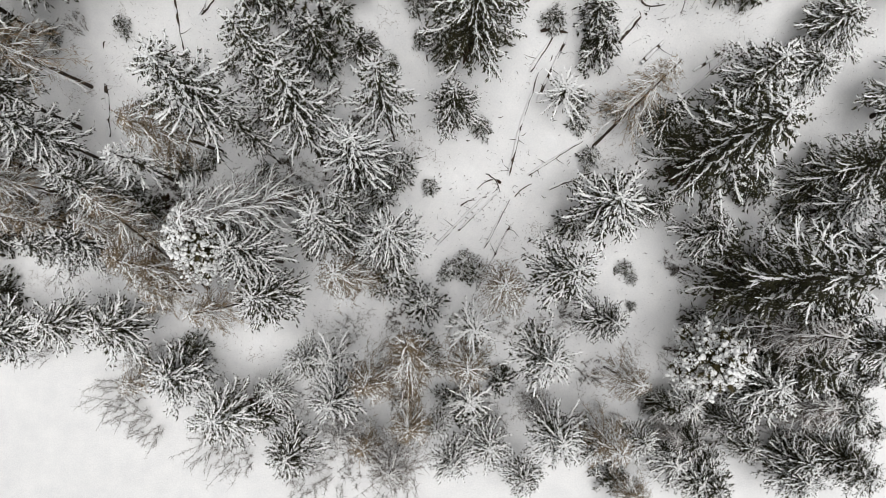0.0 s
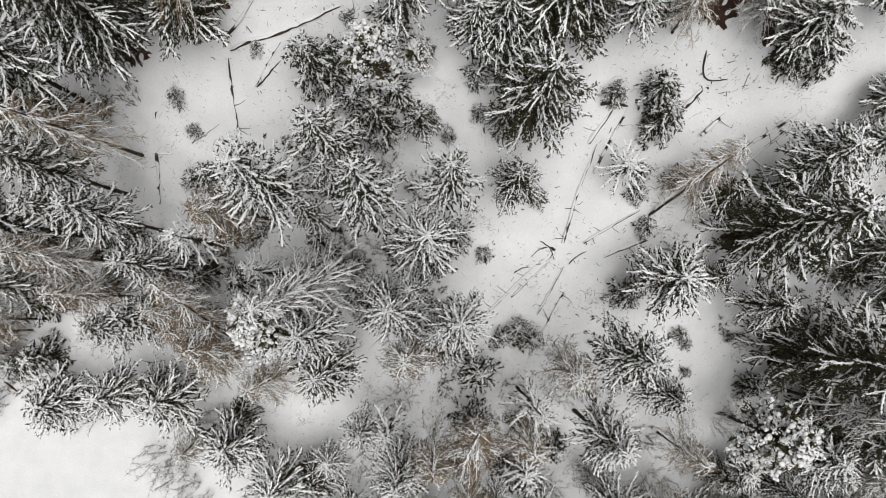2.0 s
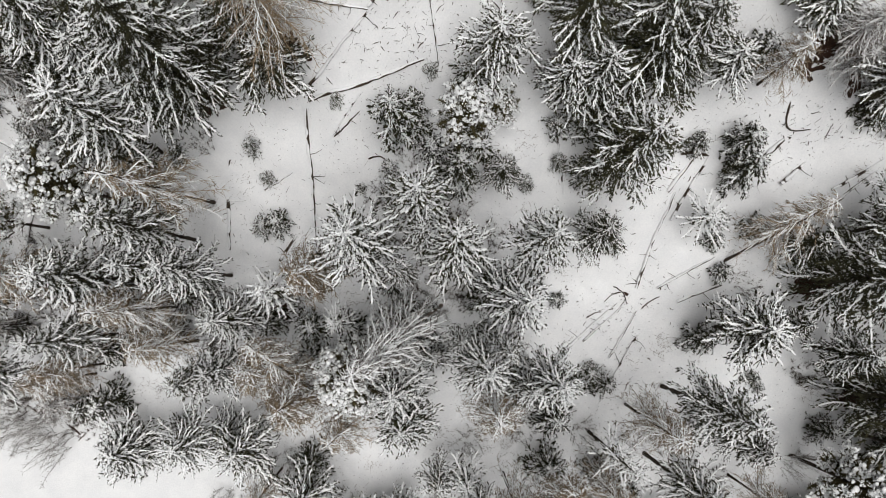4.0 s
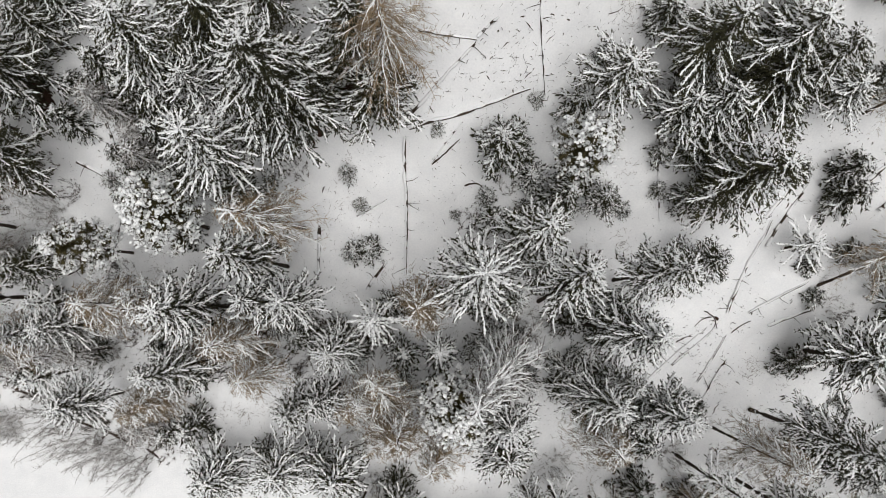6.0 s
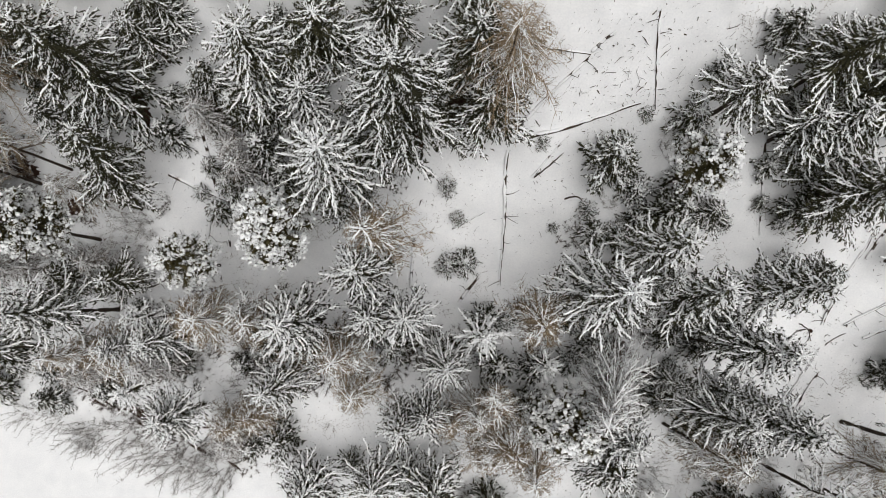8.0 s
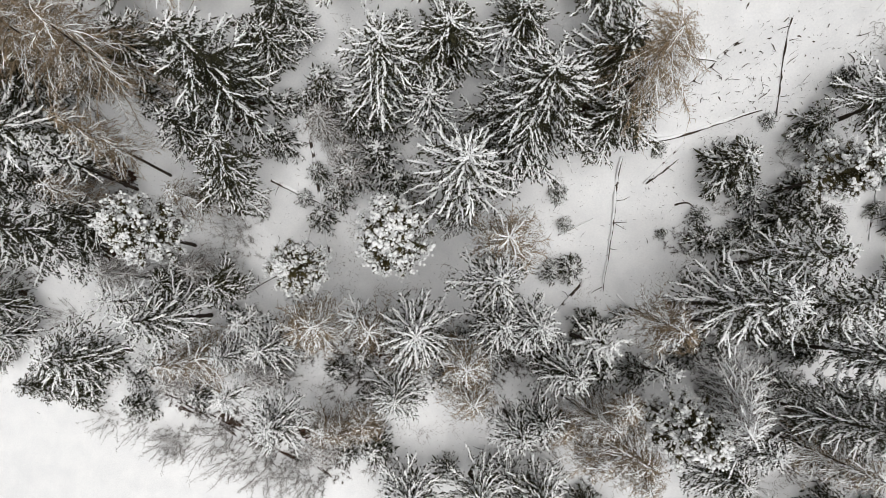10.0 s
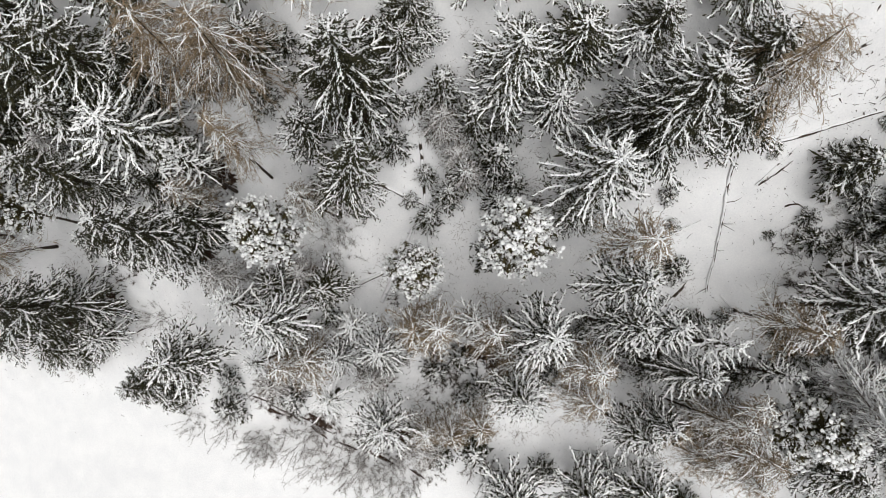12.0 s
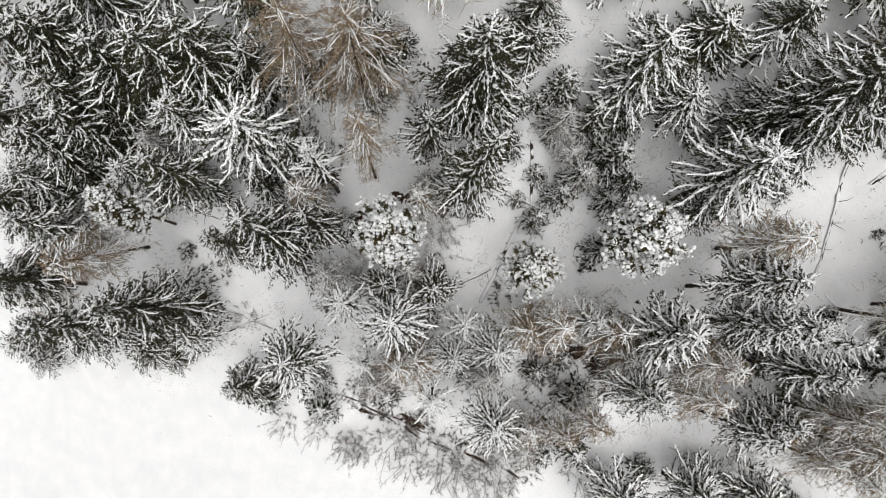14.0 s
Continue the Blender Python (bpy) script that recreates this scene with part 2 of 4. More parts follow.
            near = 0.0 if t < 0.3 else rng.uniform(0.06, 0.3)
            dress(c, length, out_, t, laden, near)
            for _ in range(int(forks * max(0.0, length - 0.7) * 1.7 + rng.random())):
                u = rng.uniform(0.25, 0.8)
                l2 = length * rng.uniform(0.22, 0.5) * (1.15 - 0.6 * u)
                bend = rng.choice([-1, 1]) * rng.uniform(0.5, 1.05)
                o2 = out_ * math.cos(bend) + side * math.sin(bend)
                c2 = along(c, [u])[0] + (s * l2)[:, None] * o2 + (0.25 * l2 * s ** 2)[:, None] * out_
                c2[:, 2] += l2 * (0.08 * s - rng.uniform(0.1, 0.5) * s ** 1.6)
                dress(c2, l2, o2, t, laden and rng.random() < 0.9, 0.0, True)
        h += gap * (0.55 + 0.6 * t) * rng.uniform(0.75, 1.25)
    top = np.array([[0.0, 0.0, height * 0.95]])
    green = [spindles(np.concatenate(gp), np.concatenate(gq), np.concatenate(gr), 3, 0.55, 0.6), tubes(np.array(boughs), np.array(stem_r), 3), spikes(top, top + (0, 0, height * 0.05), 0.05, 4)]
    white = [spindles(np.concatenate(wp), np.concatenate(wq), np.concatenate(wr), 3, 0.5, 0.85), tubes(np.array(ridges), np.array(ridge_r), 4, 0.8), spindles(top, top + (0.02, 0, height * 0.048), 0.07, 5)]
    return [("trunk", tm), ("crown", mesh("spruce_crown", green, NEEDLES)), ("snow_load", mesh("spruce_snow", white, SNOW_LOAD))]


def larch_parts(seed, height=15.0, reach=2.1, load=0.4, mat=None, bark=None, foot=0.0065, crown=0.42, per=4, snow_mat=None, frost=1.0):
    """A bare larch: crooked boughs that rise, then hang, with side branches and fine drooping twigs."""
    rng = np.random.default_rng(seed)
    tm, _ = trunk_mesh("trunk", height, foot * height, 0.15, rng, bark=bark)
    lines, rad, sl, sr, p, q, r, wp, wq, wr = [], [], [], [], [], [], [], [], [], []
    s = np.linspace(0, 1, 9)
    h = height * crown
    while h < height * 0.985:
        t = (height - h) / (height * (1 - crown))
        full = reach * (0.2 + 0.8 * t ** 0.7)
        turn = rng.uniform(0, 6.28)
        for b in range(per):
            az = turn + b * 6.283 / per + rng.normal(0, 0.4)
            length = full * rng.uniform(0.5, 1.25)
            rise, drop = rng.uniform(0.3, 0.85) * (1.2 - 0.6 * t), rng.uniform(0.55, 1.2)
            out_ = np.array([math.cos(az), math.sin(az), 0.0])
            side = np.array([-out_[1], out_[0], 0.0])
            crook = np.cumsum(rng.normal(0, 0.016, 9)) * length * np.minimum(1, 3 * s)
            c = (s * length)[:, None] * out_ + (length * rng.normal(0, 0.2) * s ** 2 + crook)[:, None] * side
            c[:, 2] = h + length * (rise * s - drop * s ** 2) + np.cumsum(rng.normal(0, 0.02, 9)) * length * s
            lines.append(c)
            rad.append((0.013 + 0.013 * length / 2) * (1.1 - 0.75 * s))
            snowy = rng.random() < load
            if snowy:
                w = c.copy()
                w[:, 2] += 0.018
                sl.append(w)
                sr.append(0.024 * frost * (0.75 + 0.6 * np.sin(3 * s) - 0.3 * s) * rng.uniform(0.4, 1.6, 9))
            for k in range(int(2 + 2.2 * length)):
                u = rng.uniform(0.2, 0.95)
                at = np.array([np.interp(u, s, c[:, i]) for i in range(3)])
                d = out_ * rng.uniform(0.4, 0.9) + side * rng.choice([-1, 1]) * rng.uniform(0.3, 0.9)
                l_ = length * rng.uniform(0.15, 0.42) * (1.2 - u)  + 0.12
                c2 = at + (s * l_)[:, None] * d + (np.cumsum(rng.normal(0, 0.025, 9)) * l_)[:, None] * side
                c2[:, 2] -= l_ * rng.uniform(0.2, 0.9) * s ** 1.6
                lines.append(c2)
                rad.append(0.012 * (1.1 - 0.7 * s))
                if snowy and rng.random() < 0.6:
                    w = c2.copy()
                    w[:, 2] += 0.014
                    sl.append(w)
                    sr.append(0.018 * frost * (1.1 - 0.5 * s) * rng.uniform(0.4, 1.6, 9))
                for v in rng.uniform(0.1, 1.0, 4):
                    p.append(at + (c2[-1] - at) * v)
                    q.append(p[-1] + (d * rng.uniform(0.1, 0.8) + side * rng.normal(0, 0.5) - np.array([0, 0, rng.uniform(0.1, 0.9)])) * rng.uniform(0.15, 0.45))
                    r.append(0.0145)
            for k in range(int(6 + 7 * length)):
                u = rng.uniform(0.12, 1.0)
                at = np.array([np.interp(u, s, c[:, i]) for i in range(3)])
                d = out_ * rng.uniform(0.0, 0.9) + side * rng.normal(0, 0.6) + np.array([0, 0, rng.uniform(-1.0, 0.1)])
                l_ = rng.uniform(0.2, 0.65) * (0.4 + 0.35 * length)
                p.append(at)
                q.append(at + d * l_)
                r.append(0.0155)
                if snowy and rng.random() < 0.3 * frost:
                    wp.append(at + (0, 0, 0.012))
                    wq.append(at + d * l_ * 0.8 + (0, 0, 0.012))
                    wr.append(0.015 * frost)
        h += 0.36 * rng.uniform(0.7, 1.3)
    twigs = [tubes(np.array(lines), np.array(rad), 3), spikes(p, q, r, 3)]
    white = [tubes(np.array(sl), np.array(sr), 3)] + ([spindles(wp, wq, wr)] if wp else [])
    return [("trunk", tm), ("crown", mesh("larch_branches", twigs, mat or LARCH)), ("snow_load", mesh("larch_snow", white, snow_mat or SNOW_LOAD))]


def pillow(at, size, rng):
    """One uneven cushion of snow."""
    n, k = 6, 4
    a = np.arange(n) * 2 * math.pi / n + rng.uniform(0, 1)
    b = np.linspace(-1.1, 1.45, k)
    r = size * rng.uniform(0.72, 1.28, (k, n)) * np.cos(b)[:, None]
    v = np.stack([r * np.cos(a), r * np.sin(a) * rng.uniform(0.75, 1.1), np.broadcast_to(size * 0.62 * np.sin(b)[:, None], (k, n))], -1).reshape(-1, 3) + at
    i, j = np.meshgrid(np.arange(k - 1), np.arange(n), indexing="ij")
    j2 = (j + 1) % n
    f = np.stack([i * n + j, i * n + j2, (i + 1) * n + j2, (i + 1) * n + j], -1).reshape(-1, 4)
    return v, f


def pine_parts(seed, height=13.0, reach=2.2, tufts=170, load=0.85):
    """A pine: a bare stem below, tufts of needles above with pillows of snow on them."""
    rng = np.random.default_rng(seed)
    tm, _ = trunk_mesh("trunk", height * 0.97, 0.0085 * height, 0.25, rng)
    lines, p, q, white = [], [], [], []
    for k in range(tufts):
        t = rng.uniform(0, 1) ** 0.8
        h = height * (0.98 - 0.5 * t)
        az, rad = rng.uniform(0, 6.28), reach * (0.12 + 0.88 * math.sin(min(1.0, t * 1.25) * 1.75)) * rng.uniform(0.45, 1.0)
        end = np.array([rad * math.cos(az), rad * math.sin(az), h])
        start = np.array([0, 0, h - 0.35 * rad])
        s = np.linspace(0, 1, 5)[:, None]
        lines.append(start + (end - start) * s + np.array([0, 0, 0.12]) * np.sin(s * 3.14) * rad)
        size = rng.uniform(0.17, 0.34)
        d = rng.normal(0, 1, (60, 3))
        d[:, 2] = np.abs(d[:, 2]) * 0.6 - 0.35
        d /= np.linalg.norm(d, axis=1, keepdims=True)
        back_ = end - (end - start) * rng.uniform(0, 0.3, (60, 1))
        p.append(back_)
        q.append(back_ + d * size * rng.uniform(0.7, 1.5, (60, 1)))
        if rng.random() < load:
            for _ in range(int(rng.integers(5, 10))):
                at = end - (end - start) * rng.uniform(-0.05, 0.2) + (0, 0, 0.11) + rng.normal(0, 1, 3) * size * (0.62, 0.62, 0.2)
                white.append(pillow(at, size * rng.uniform(0.2, 0.48), rng))
            m = int(rng.uniform(10, 20))
            d = rng.normal(0, 1, (m, 3)) * (1, 1, 0.35)
            d *= size * rng.uniform(0.4, 0.9, (m, 1)) / np.linalg.norm(d, axis=1, keepdims=True)
            at = end + (0, 0, 0.1) + rng.normal(0, 1, (m, 3)) * size * (0.5, 0.5, 0.12)
            white.append(spindles(at - d * 0.5, at + d, rng.uniform(0.022, 0.05, m), 3, 0.5, 0.7))
    green = [spikes(np.concatenate(p), np.concatenate(q), 0.026, 3), tubes(np.array(lines), np.array([0.05, 0.04, 0.03, 0.025, 0.02])[None] * np.ones((len(lines), 1)), 4)]
    return [("trunk", tm), ("crown", mesh("pine_foliage", green, PINE_NEEDLES)), ("snow_load", mesh("pine_snow", white, SNOW_LOAD))]


def shrub_parts(seed, height=2.6, reach=1.5, stems=26, load=0.75, mat=None):
    """A leafless shrub: many thin stems from a broad root that fork into fine twigs."""
    rng = np.random.default_rng(seed)
    lines, rad, p, q, sl, sr = [], [], [], [], [], []
    s = np.linspace(0, 1, 7)
    for k in range(stems):
        az, far = rng.uniform(0, 6.28), reach * math.sqrt(rng.uniform(0, 1)) * 0.6
        root = np.array([math.cos(az) * far, math.sin(az) * far, 0.0])
        lean = rng.normal(0, 0.16, 2) + np.array([math.cos(az), math.sin(az)]) * rng.uniform(0.05, 0.3)
        top = height * rng.uniform(0.4, 1.0)
        c = root + np.stack([lean[0] * top * s ** 1.4, lean[1] * top * s ** 1.4, top * s], 1) + np.cumsum(rng.normal(0, 0.025, (7, 3)), 0) * s[:, None]
        lines.append(c)
        rad.append(0.010 * (1.15 - 0.85 * s))
        u = rng.uniform(0.25, 1.0, 26)
        at = np.stack([np.interp(u, s, c[:, i]) for i in range(3)], 1)
        turn = rng.uniform(0, 6.28, 26)
        d = np.stack([np.cos(turn), np.sin(turn), rng.uniform(0.3, 1.5, 26)], 1) * (rng.uniform(0.1, 0.4, 26) * (0.5 + 0.2 * top))[:, None]
        p.append(at)
        q.append(at + d)
        if rng.random() < load:
            sl.append(c + (0, 0, 0.01))
            sr.append(0.013 * (1.1 - 0.5 * s) * rng.uniform(0.5, 1.6, 7))
    p, q = np.concatenate(p), np.concatenate(q)
    rimed = rng.random(len(p)) < load * 0.6
    keep = [("crown", mesh("shrub_twigs", [tubes(np.array(lines), np.array(rad), 3), spikes(p, q, 0.0085, 3)], mat or GREY_TWIGS))]
    if sl:
        keep.append(("snow_load", mesh("shrub_snow", [tubes(np.array(sl), np.array(sr), 3), spindles(p[rimed] + (0, 0, 0.008), q[rimed], 0.011)], RIME)))
    return keep


KINDS = {
    # kind: (height, reach, [part sets], name, category, group, label)
    "spruce": (16.0, 2.6, [spruce_parts(11 + i, crown=(0.38, 0.45, 0.34, 0.5)[i], per=(7, 7, 6, 7)[i], gap=(0.86, 0.78, 0.9, 0.82)[i], line=(1.12, 1.22, 0.98, 1.16)[i], cover=(0.96, 1.0, 0.9, 0.98)[i], teeth=0.7, step=0.145, tooth_snow=(0.88, 1.0, 0.7, 0.92)[i], sag=(0.35, 0.28, 0.42, 0.3)[i], broken=0.12, core=(0.55, 0.4, 0.75, 0.48)[i], forks=0.45) for i in range(4)], "spruce_tree", "tree", "spruces", "tall dark green spruce with snow on every bough"),
    "old": (16.0, 4.4, [spruce_parts(45, reach=4.4, cover=0.95, line=1.1, per=8, gap=0.66, crown=0.16, tooth_snow=0.95, teeth=0.7, shape=0.62, even=0.5, sag=0.42, broken=0.3, core=0.7, forks=0.8)], "spruce_tree", "tree", "spruces", "broad old spruce thickly covered with fine snow"),
    "star": (16.0, 2.6, [spruce_parts(31 + i, crown=0.5, cover=1.0, line=1.22, per=9, gap=0.76, teeth=0.78, step=0.14, tooth_snow=0.95, lift=0.5, sag=0.28, mass=0.7, even=0.68, broken=0.08, core=0.26, forks=0.1) for i in range(3)], "spruce_tree", "tree", "spruces", "slender spruce with thick white snow along its boughs"),
    "dark": (16.0, 3.4, [spruce_parts(51 + i, reach=3.4, cover=0.92, line=1.0, broken=0.15, per=6, gap=0.84, crown=0.14, teeth=0.62, step=0.16, tooth_snow=0.75, sag=0.36, even=0.5, core=0.8, forks=0.6) for i in range(2)], "spruce_tree", "tree", "spruces", "broad old spruce, dark green with lines of snow"),
    "thin": (12.0, 1.8, [spruce_parts(61 + i, height=12.0, reach=1.8, crown=0.5, cover=1.0, line=1.25, per=6, gap=0.85, teeth=0.6, tooth_snow=0.85, lift=0.6, sag=0.15, mass=0.3, bare=0.35, core=0.1, forks=0.15) for i in range(2)], "spruce_tree", "tree", "spruces", "thin sparse spruce with a white star-shaped top"),
    "young": (4.5, 1.3, [spruce_parts(71 + i, height=4.5, reach=1.3, gap=0.34, per=6, cover=0.95, line=0.85, crown=0.05, step=0.16, tooth_snow=0.9, mass=0.8, core=0.35, dead=0.2) for i in range(3)], "young_spruce", "tree", "young spruces", "small young spruce, dark green, half covered with snow"),
    "larch": (15.0, 2.1, [larch_parts(81 + i, load=(0.6, 0.85, 0.7)[i], per=5, frost=1.25) for i in range(3)], "larch_tree", "tree", "larches", "bare larch with fine tan-brown hanging twigs"),
    "broad": (15.0, 4.0, [larch_parts(86 + i, reach=4.0, load=0.5, per=5, frost=1.0, crown=0.35) for i in range(2)], "larch_tree", "tree", "larches", "tall broad larch with long bare tan-brown branches"),
    "bare": (14.0, 2.4, [larch_parts(91 + i, height=14.0, reach=2.4, load=0.95, mat=DEAD, per=5, snow_mat=RIME, frost=1.3) for i in range(2)], "bare_tree", "tree", "bare trees", "leafless tree with white rime on its thin branches"),
    "birch": (14.0, 2.4, [larch_parts(97, height=14.0, reach=2.4, load=1.0, mat=DEAD, per=6, snow_mat=SNOW_LOAD, frost=1.7, bark=DEAD, foot=0.008, crown=0.4)], "birch_tree", "tree", "bare trees", "leaning leafless birch, white with rime"),
    "pine": (13.0, 2.2, [pine_parts(101 + i) for i in range(3)], "pine_tree", "tree", "pines", "olive green pine with uneven clumps of snow"),
    "brush": (1.2, 1.4, [shrub_parts(121 + i, height=1.2, reach=1.4, stems=34, load=0.2, mat=BRUSH) for i in range(2)], "shrub", "shrub", "shrubs", "low dense dark brown brushwood on the snow"),
    "shrub": (2.6, 1.5, [shrub_parts(111 + i) for i in range(3)], "shrub", "shrub", "shrubs", "leafless grey-brown shrub with fine twigs in snow"),
}
planted, stand, shade_spots = {}, [], []
rnd = random.Random(7)


def tree(kind, x, y, top, reach, base=None, label="", variant=None):
    """Plants one tree with its tip at (x, y, top); base gives a foot away from under the tip."""
    if kind == "larch" and reach > 2.6:
        kind = "broad"
    height0, reach0, sets, name, category, group, words = KINDS[kind]
    i = planted[kind] = planted.get(kind, -1) + 1
    if kind in ("spruce", "star", "thin", "larch", "bare", "birch"):
        reach *= 1.04
    bx, by = base or (x + rnd.uniform(-0.25, 0.25), y + rnd.uniform(-0.25, 0.25))
    foot = Vector((bx, by, float(ground_at(bx, by)) - 0.35))
    axis = Vector((x, y, top)) - foot
    if axis.length > 6:
        stand.append((bx, by))
        if kind in ("dark", "old"):
            shade_spots.append((bx, by, 0.38 * reach))
    turn = axis.to_track_quat("Z", "Y").to_matrix().to_4x4()
    ob = new(name)
    ob.empty_display_size = 0.3
    ob.matrix_world = Matrix.Translation(foot) @ turn @ Matrix.Rotation(rnd.uniform(0, 6.28), 4, "Z") @ Matrix.Diagonal((reach / reach0, reach / reach0, axis.length / height0, 1))
    for part_name, me in sets[(i if variant is None else variant) % len(sets)]:
        piece = part(part_name, me, ob)
        if part_name == "snow_load":
            tagged(piece, kind="stuff")
    return tagged(ob, label or words, category, group)


def floor(x, y, h):
    return float(ground_at(x, y)) + h


# ---- ground: one sheet of snow ----
def ground_sheet():
    def steps(lo, hi, d):
        far = np.array([8, 20, 45, 100, 250, 600, 1500])
        return np.concatenate([lo - far[::-1], np.arange(lo, hi + d / 2, d), hi + far])
    xs, ys = steps(-92, 46, 0.4), steps(-36, 46, 0.4)
    gx, gy = np.meshgrid(xs, ys)
    gz = ground_at(gx, gy)
    nx = len(xs)
    i, j = np.meshgrid(np.arange(len(ys) - 1), np.arange(nx - 1), indexing="ij")
    a = (i * nx + j).ravel()
    f = np.stack([a, a + 1, a + nx + 1, a + nx], 1)
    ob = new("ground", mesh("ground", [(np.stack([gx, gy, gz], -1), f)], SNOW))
    return tagged(ob, "white snow cover on a hillside with open field", "ground", kind="structure")


ground_sheet()

# ---- trees of the lower stand ----
tree("spruce", -3.24, 11.05, 8.6, 2.2, variant=1)
tree("star", -4.4, 7.8, 7.5, 2.35, base=(-5.6, 8.0))
tree("star", -6.35, 4.25, 7.1, 2.0)
tree("star", -2.8, 3.6, 6.5, 2.1)
tree("spruce", -7.87, 11.1, 8.3, 2.4, variant=1, base=(-8.2, 9.5))
tree("spruce", 0.68, 11.8, 2.2, 1.8)
tree("thin", 1.77, -1.61, 2.5, 1.7, base=(1.5, -1.3))
tree("star", 5.75, -3.14, 3.8, 2.3)
tree("spruce", 6.66, 1.63, 6.4, 2.3, base=(6.6, 1.8))
tree("spruce", 10.05, -1.17, -0.2, 1.8)
tree("larch", -1.8, -1.86, 4.2, 2.2, base=(-2.3, -7.2))
tree("dark", 2.83, 21.18, 7.7, 3.8)
tree("dark", 1.89, 16.07, 7.6, 3.5)
tree("spruce", -9.84, 13.12, 9.1, 2.3)
tree("star", -13.0, 10.9, 10.6, 2.6)
tree("thin", -18.8, 8.5, 1.0, 2.0)
tree("star", -21.0, 6.9, 3.3, 1.8)
tree("larch", -18.7, 5.8, 4.0, 1.9, base=(-17.0, 0.9))
tree("star", -29.6, 9.4, 4.6, 2.6)
tree("star", -27.0, 17.8, 8.6, 2.8)
tree("old", -23.4, 20.9, 11.6, 4.0)
tree("larch", -25.1, 14.1, 7.3, 2.2, base=(-23.8, 14.6))
tree("larch", -16.16, 9.2, 5.6, 2.2, base=(-15.2, 10.4))
tree("pine", -30.8, 15.0, 4.4, 2.4)
tree("star", -23.2, 9.7, 5.0, 2.0)
tree("spruce", -25.07, 9.8, 5.4, 2.0, variant=1)
tree("star", -30.8, 5.8, 3.0, 2.0)
tree("pine", -36.8, 13.2, 0.9, 1.9)
tree("star", -39.0, 8.3, -1.9, 1.9)
tree("star", -41.6, 7.9, -2.6, 1.5)
tree("thin", -40.8, 9.9, -4.2, 1.5)
tree("larch", -35.5, 9.8, 0.5, 2.0)
tree("larch", -32.2, 9.5, 1.2, 2.0)
tree("thin", -15.0, 6.7, 0.0, 1.3)
tree("spruce", -29.3, 24.6, 2.9, 2.2)
tree("pine", -7.4, 17.5, 7.9, 1.8)
tree("spruce", -11.06, 0.28, -0.3, 2.4)
tree("spruce", -21.8, -1.7, -4.6, 2.7, variant=1)
tree("spruce", -30.4, -2.1, -7.0, 2.8, variant=1)
tree("larch", -17.4, 2.2, 2.6, 2.2)
tree("spruce", -22.2, 3.8, 0.1, 1.8)
tree("dark", -40.2, 23.4, 10.0, 3.6)
tree("spruce", -39.4, 19.5, 6.0, 2.4, variant=2, base=(-42.0, 17.3))
tree("star", -45.2, 10.3, 1.7, 2.5)
tree("larch", -17.6, 23.0, 10.5, 3.4)
tree("larch", -27.0, 7.5, 3.8, 2.0)
tree("larch", -26.4, 5.2, 0.1, 1.8)
tree("star", -39.0, 3.3, -4.4, 2.3)
tree("dark", -52.3, 15.7, 6.2, 3.2)
tree("pine", -45.3, 15.6, 4.0, 2.2)
tree("larch", -46.3, 20.1, 7.5, 1.7)
tree("spruce", -25.5, 12.1, 7.7, 2.3, variant=1)
tree("larch", -43.7, 17.7, -0.3, 1.5, base=(-42.3, 17.4))
tree("pine", -62.0, 17.8, -0.2, 1.8)
tree("dark", -61.2, 11.4, 1.6, 3.3)
tree("thin", -48.4, 11.5, -2.4, 1.7)
tree("spruce", -56.4, 5.8, -8.9, 2.0, variant=2)
tree("spruce", -51.9, 7.9, -2.9, 2.7)
tree("larch", -45.0, 7.5, -2.4, 1.7)
tree("star", -53.3, 21.4, 3.0, 3.3, variant=1)
tree("spruce", -38.5, 26.2, 2.3, 1.8, variant=2)
tree("spruce", -31.5, 23.6, 2.4, 2.5)
tree("dark", -64.4, 22.8, -0.5, 3.2)
tree("dark", -58.0, 25.3, 5.0, 3.6)
tree("spruce", -42.9, 21.2, 3.2, 1.8, variant=2)
tree("thin", -49.3, 19.4, 3.9, 1.6)
tree("larch", -34.6, 2.9, -4.0, 1.6)
tree("dark", 16.4, 9.0, 8.0, 4.3)
tree("spruce", 17.7, 12.7, 4.8, 2.4)
tree("spruce", 16.5, 4.3, -0.6, 1.9)
tree("spruce", 10.2, 6.0, 0.2, 3.0)
tree("spruce", 13.7, 6.2, -2.5, 1.4)
tree("pine", 16.3, -3.5, 0.8, 2.4)
tree("star", 7.0, -8.2, -1.4, 2.2)
tree("larch", 3.1, 0.9, 5.7, 1.8, base=(4.2, 0.5))
tree("larch", 1.4, -3.8, 1.0, 1.8)
tree("larch", -4.2, -4.6, 2.3, 1.9)
tree("larch", -5.7, 1.5, 3.9, 2.0)
tree("larch", 11.5, -4.8, -0.8, 1.6)
tree("larch", -2.0, -7.7, -2.6, 1.9)
tree("spruce", -0.4, -8.0, -4.4, 1.2, variant=1)
tree("star", -6.4, -5.8, 1.0, 1.9)
tree("star", -14.6, -7.5, -5.2, 2.6)
tree("spruce", -10.1, -10.2, -6.1, 2.2)
tree("bare", 20.3, -1.8, 4.5, 2.4)
tree("dark", 19.8, 1.2, 8.5, 4.4)
tree("spruce", -9.6, 11.5, 6.4, 1.5, variant=1)
tree("spruce", -5.0, 15.7, -0.5, 1.4)
tree("star", -3.9, 3.0, 3.7, 1.5)
tree("spruce", -5.3, 5.3, 6.4, 1.4, variant=1)
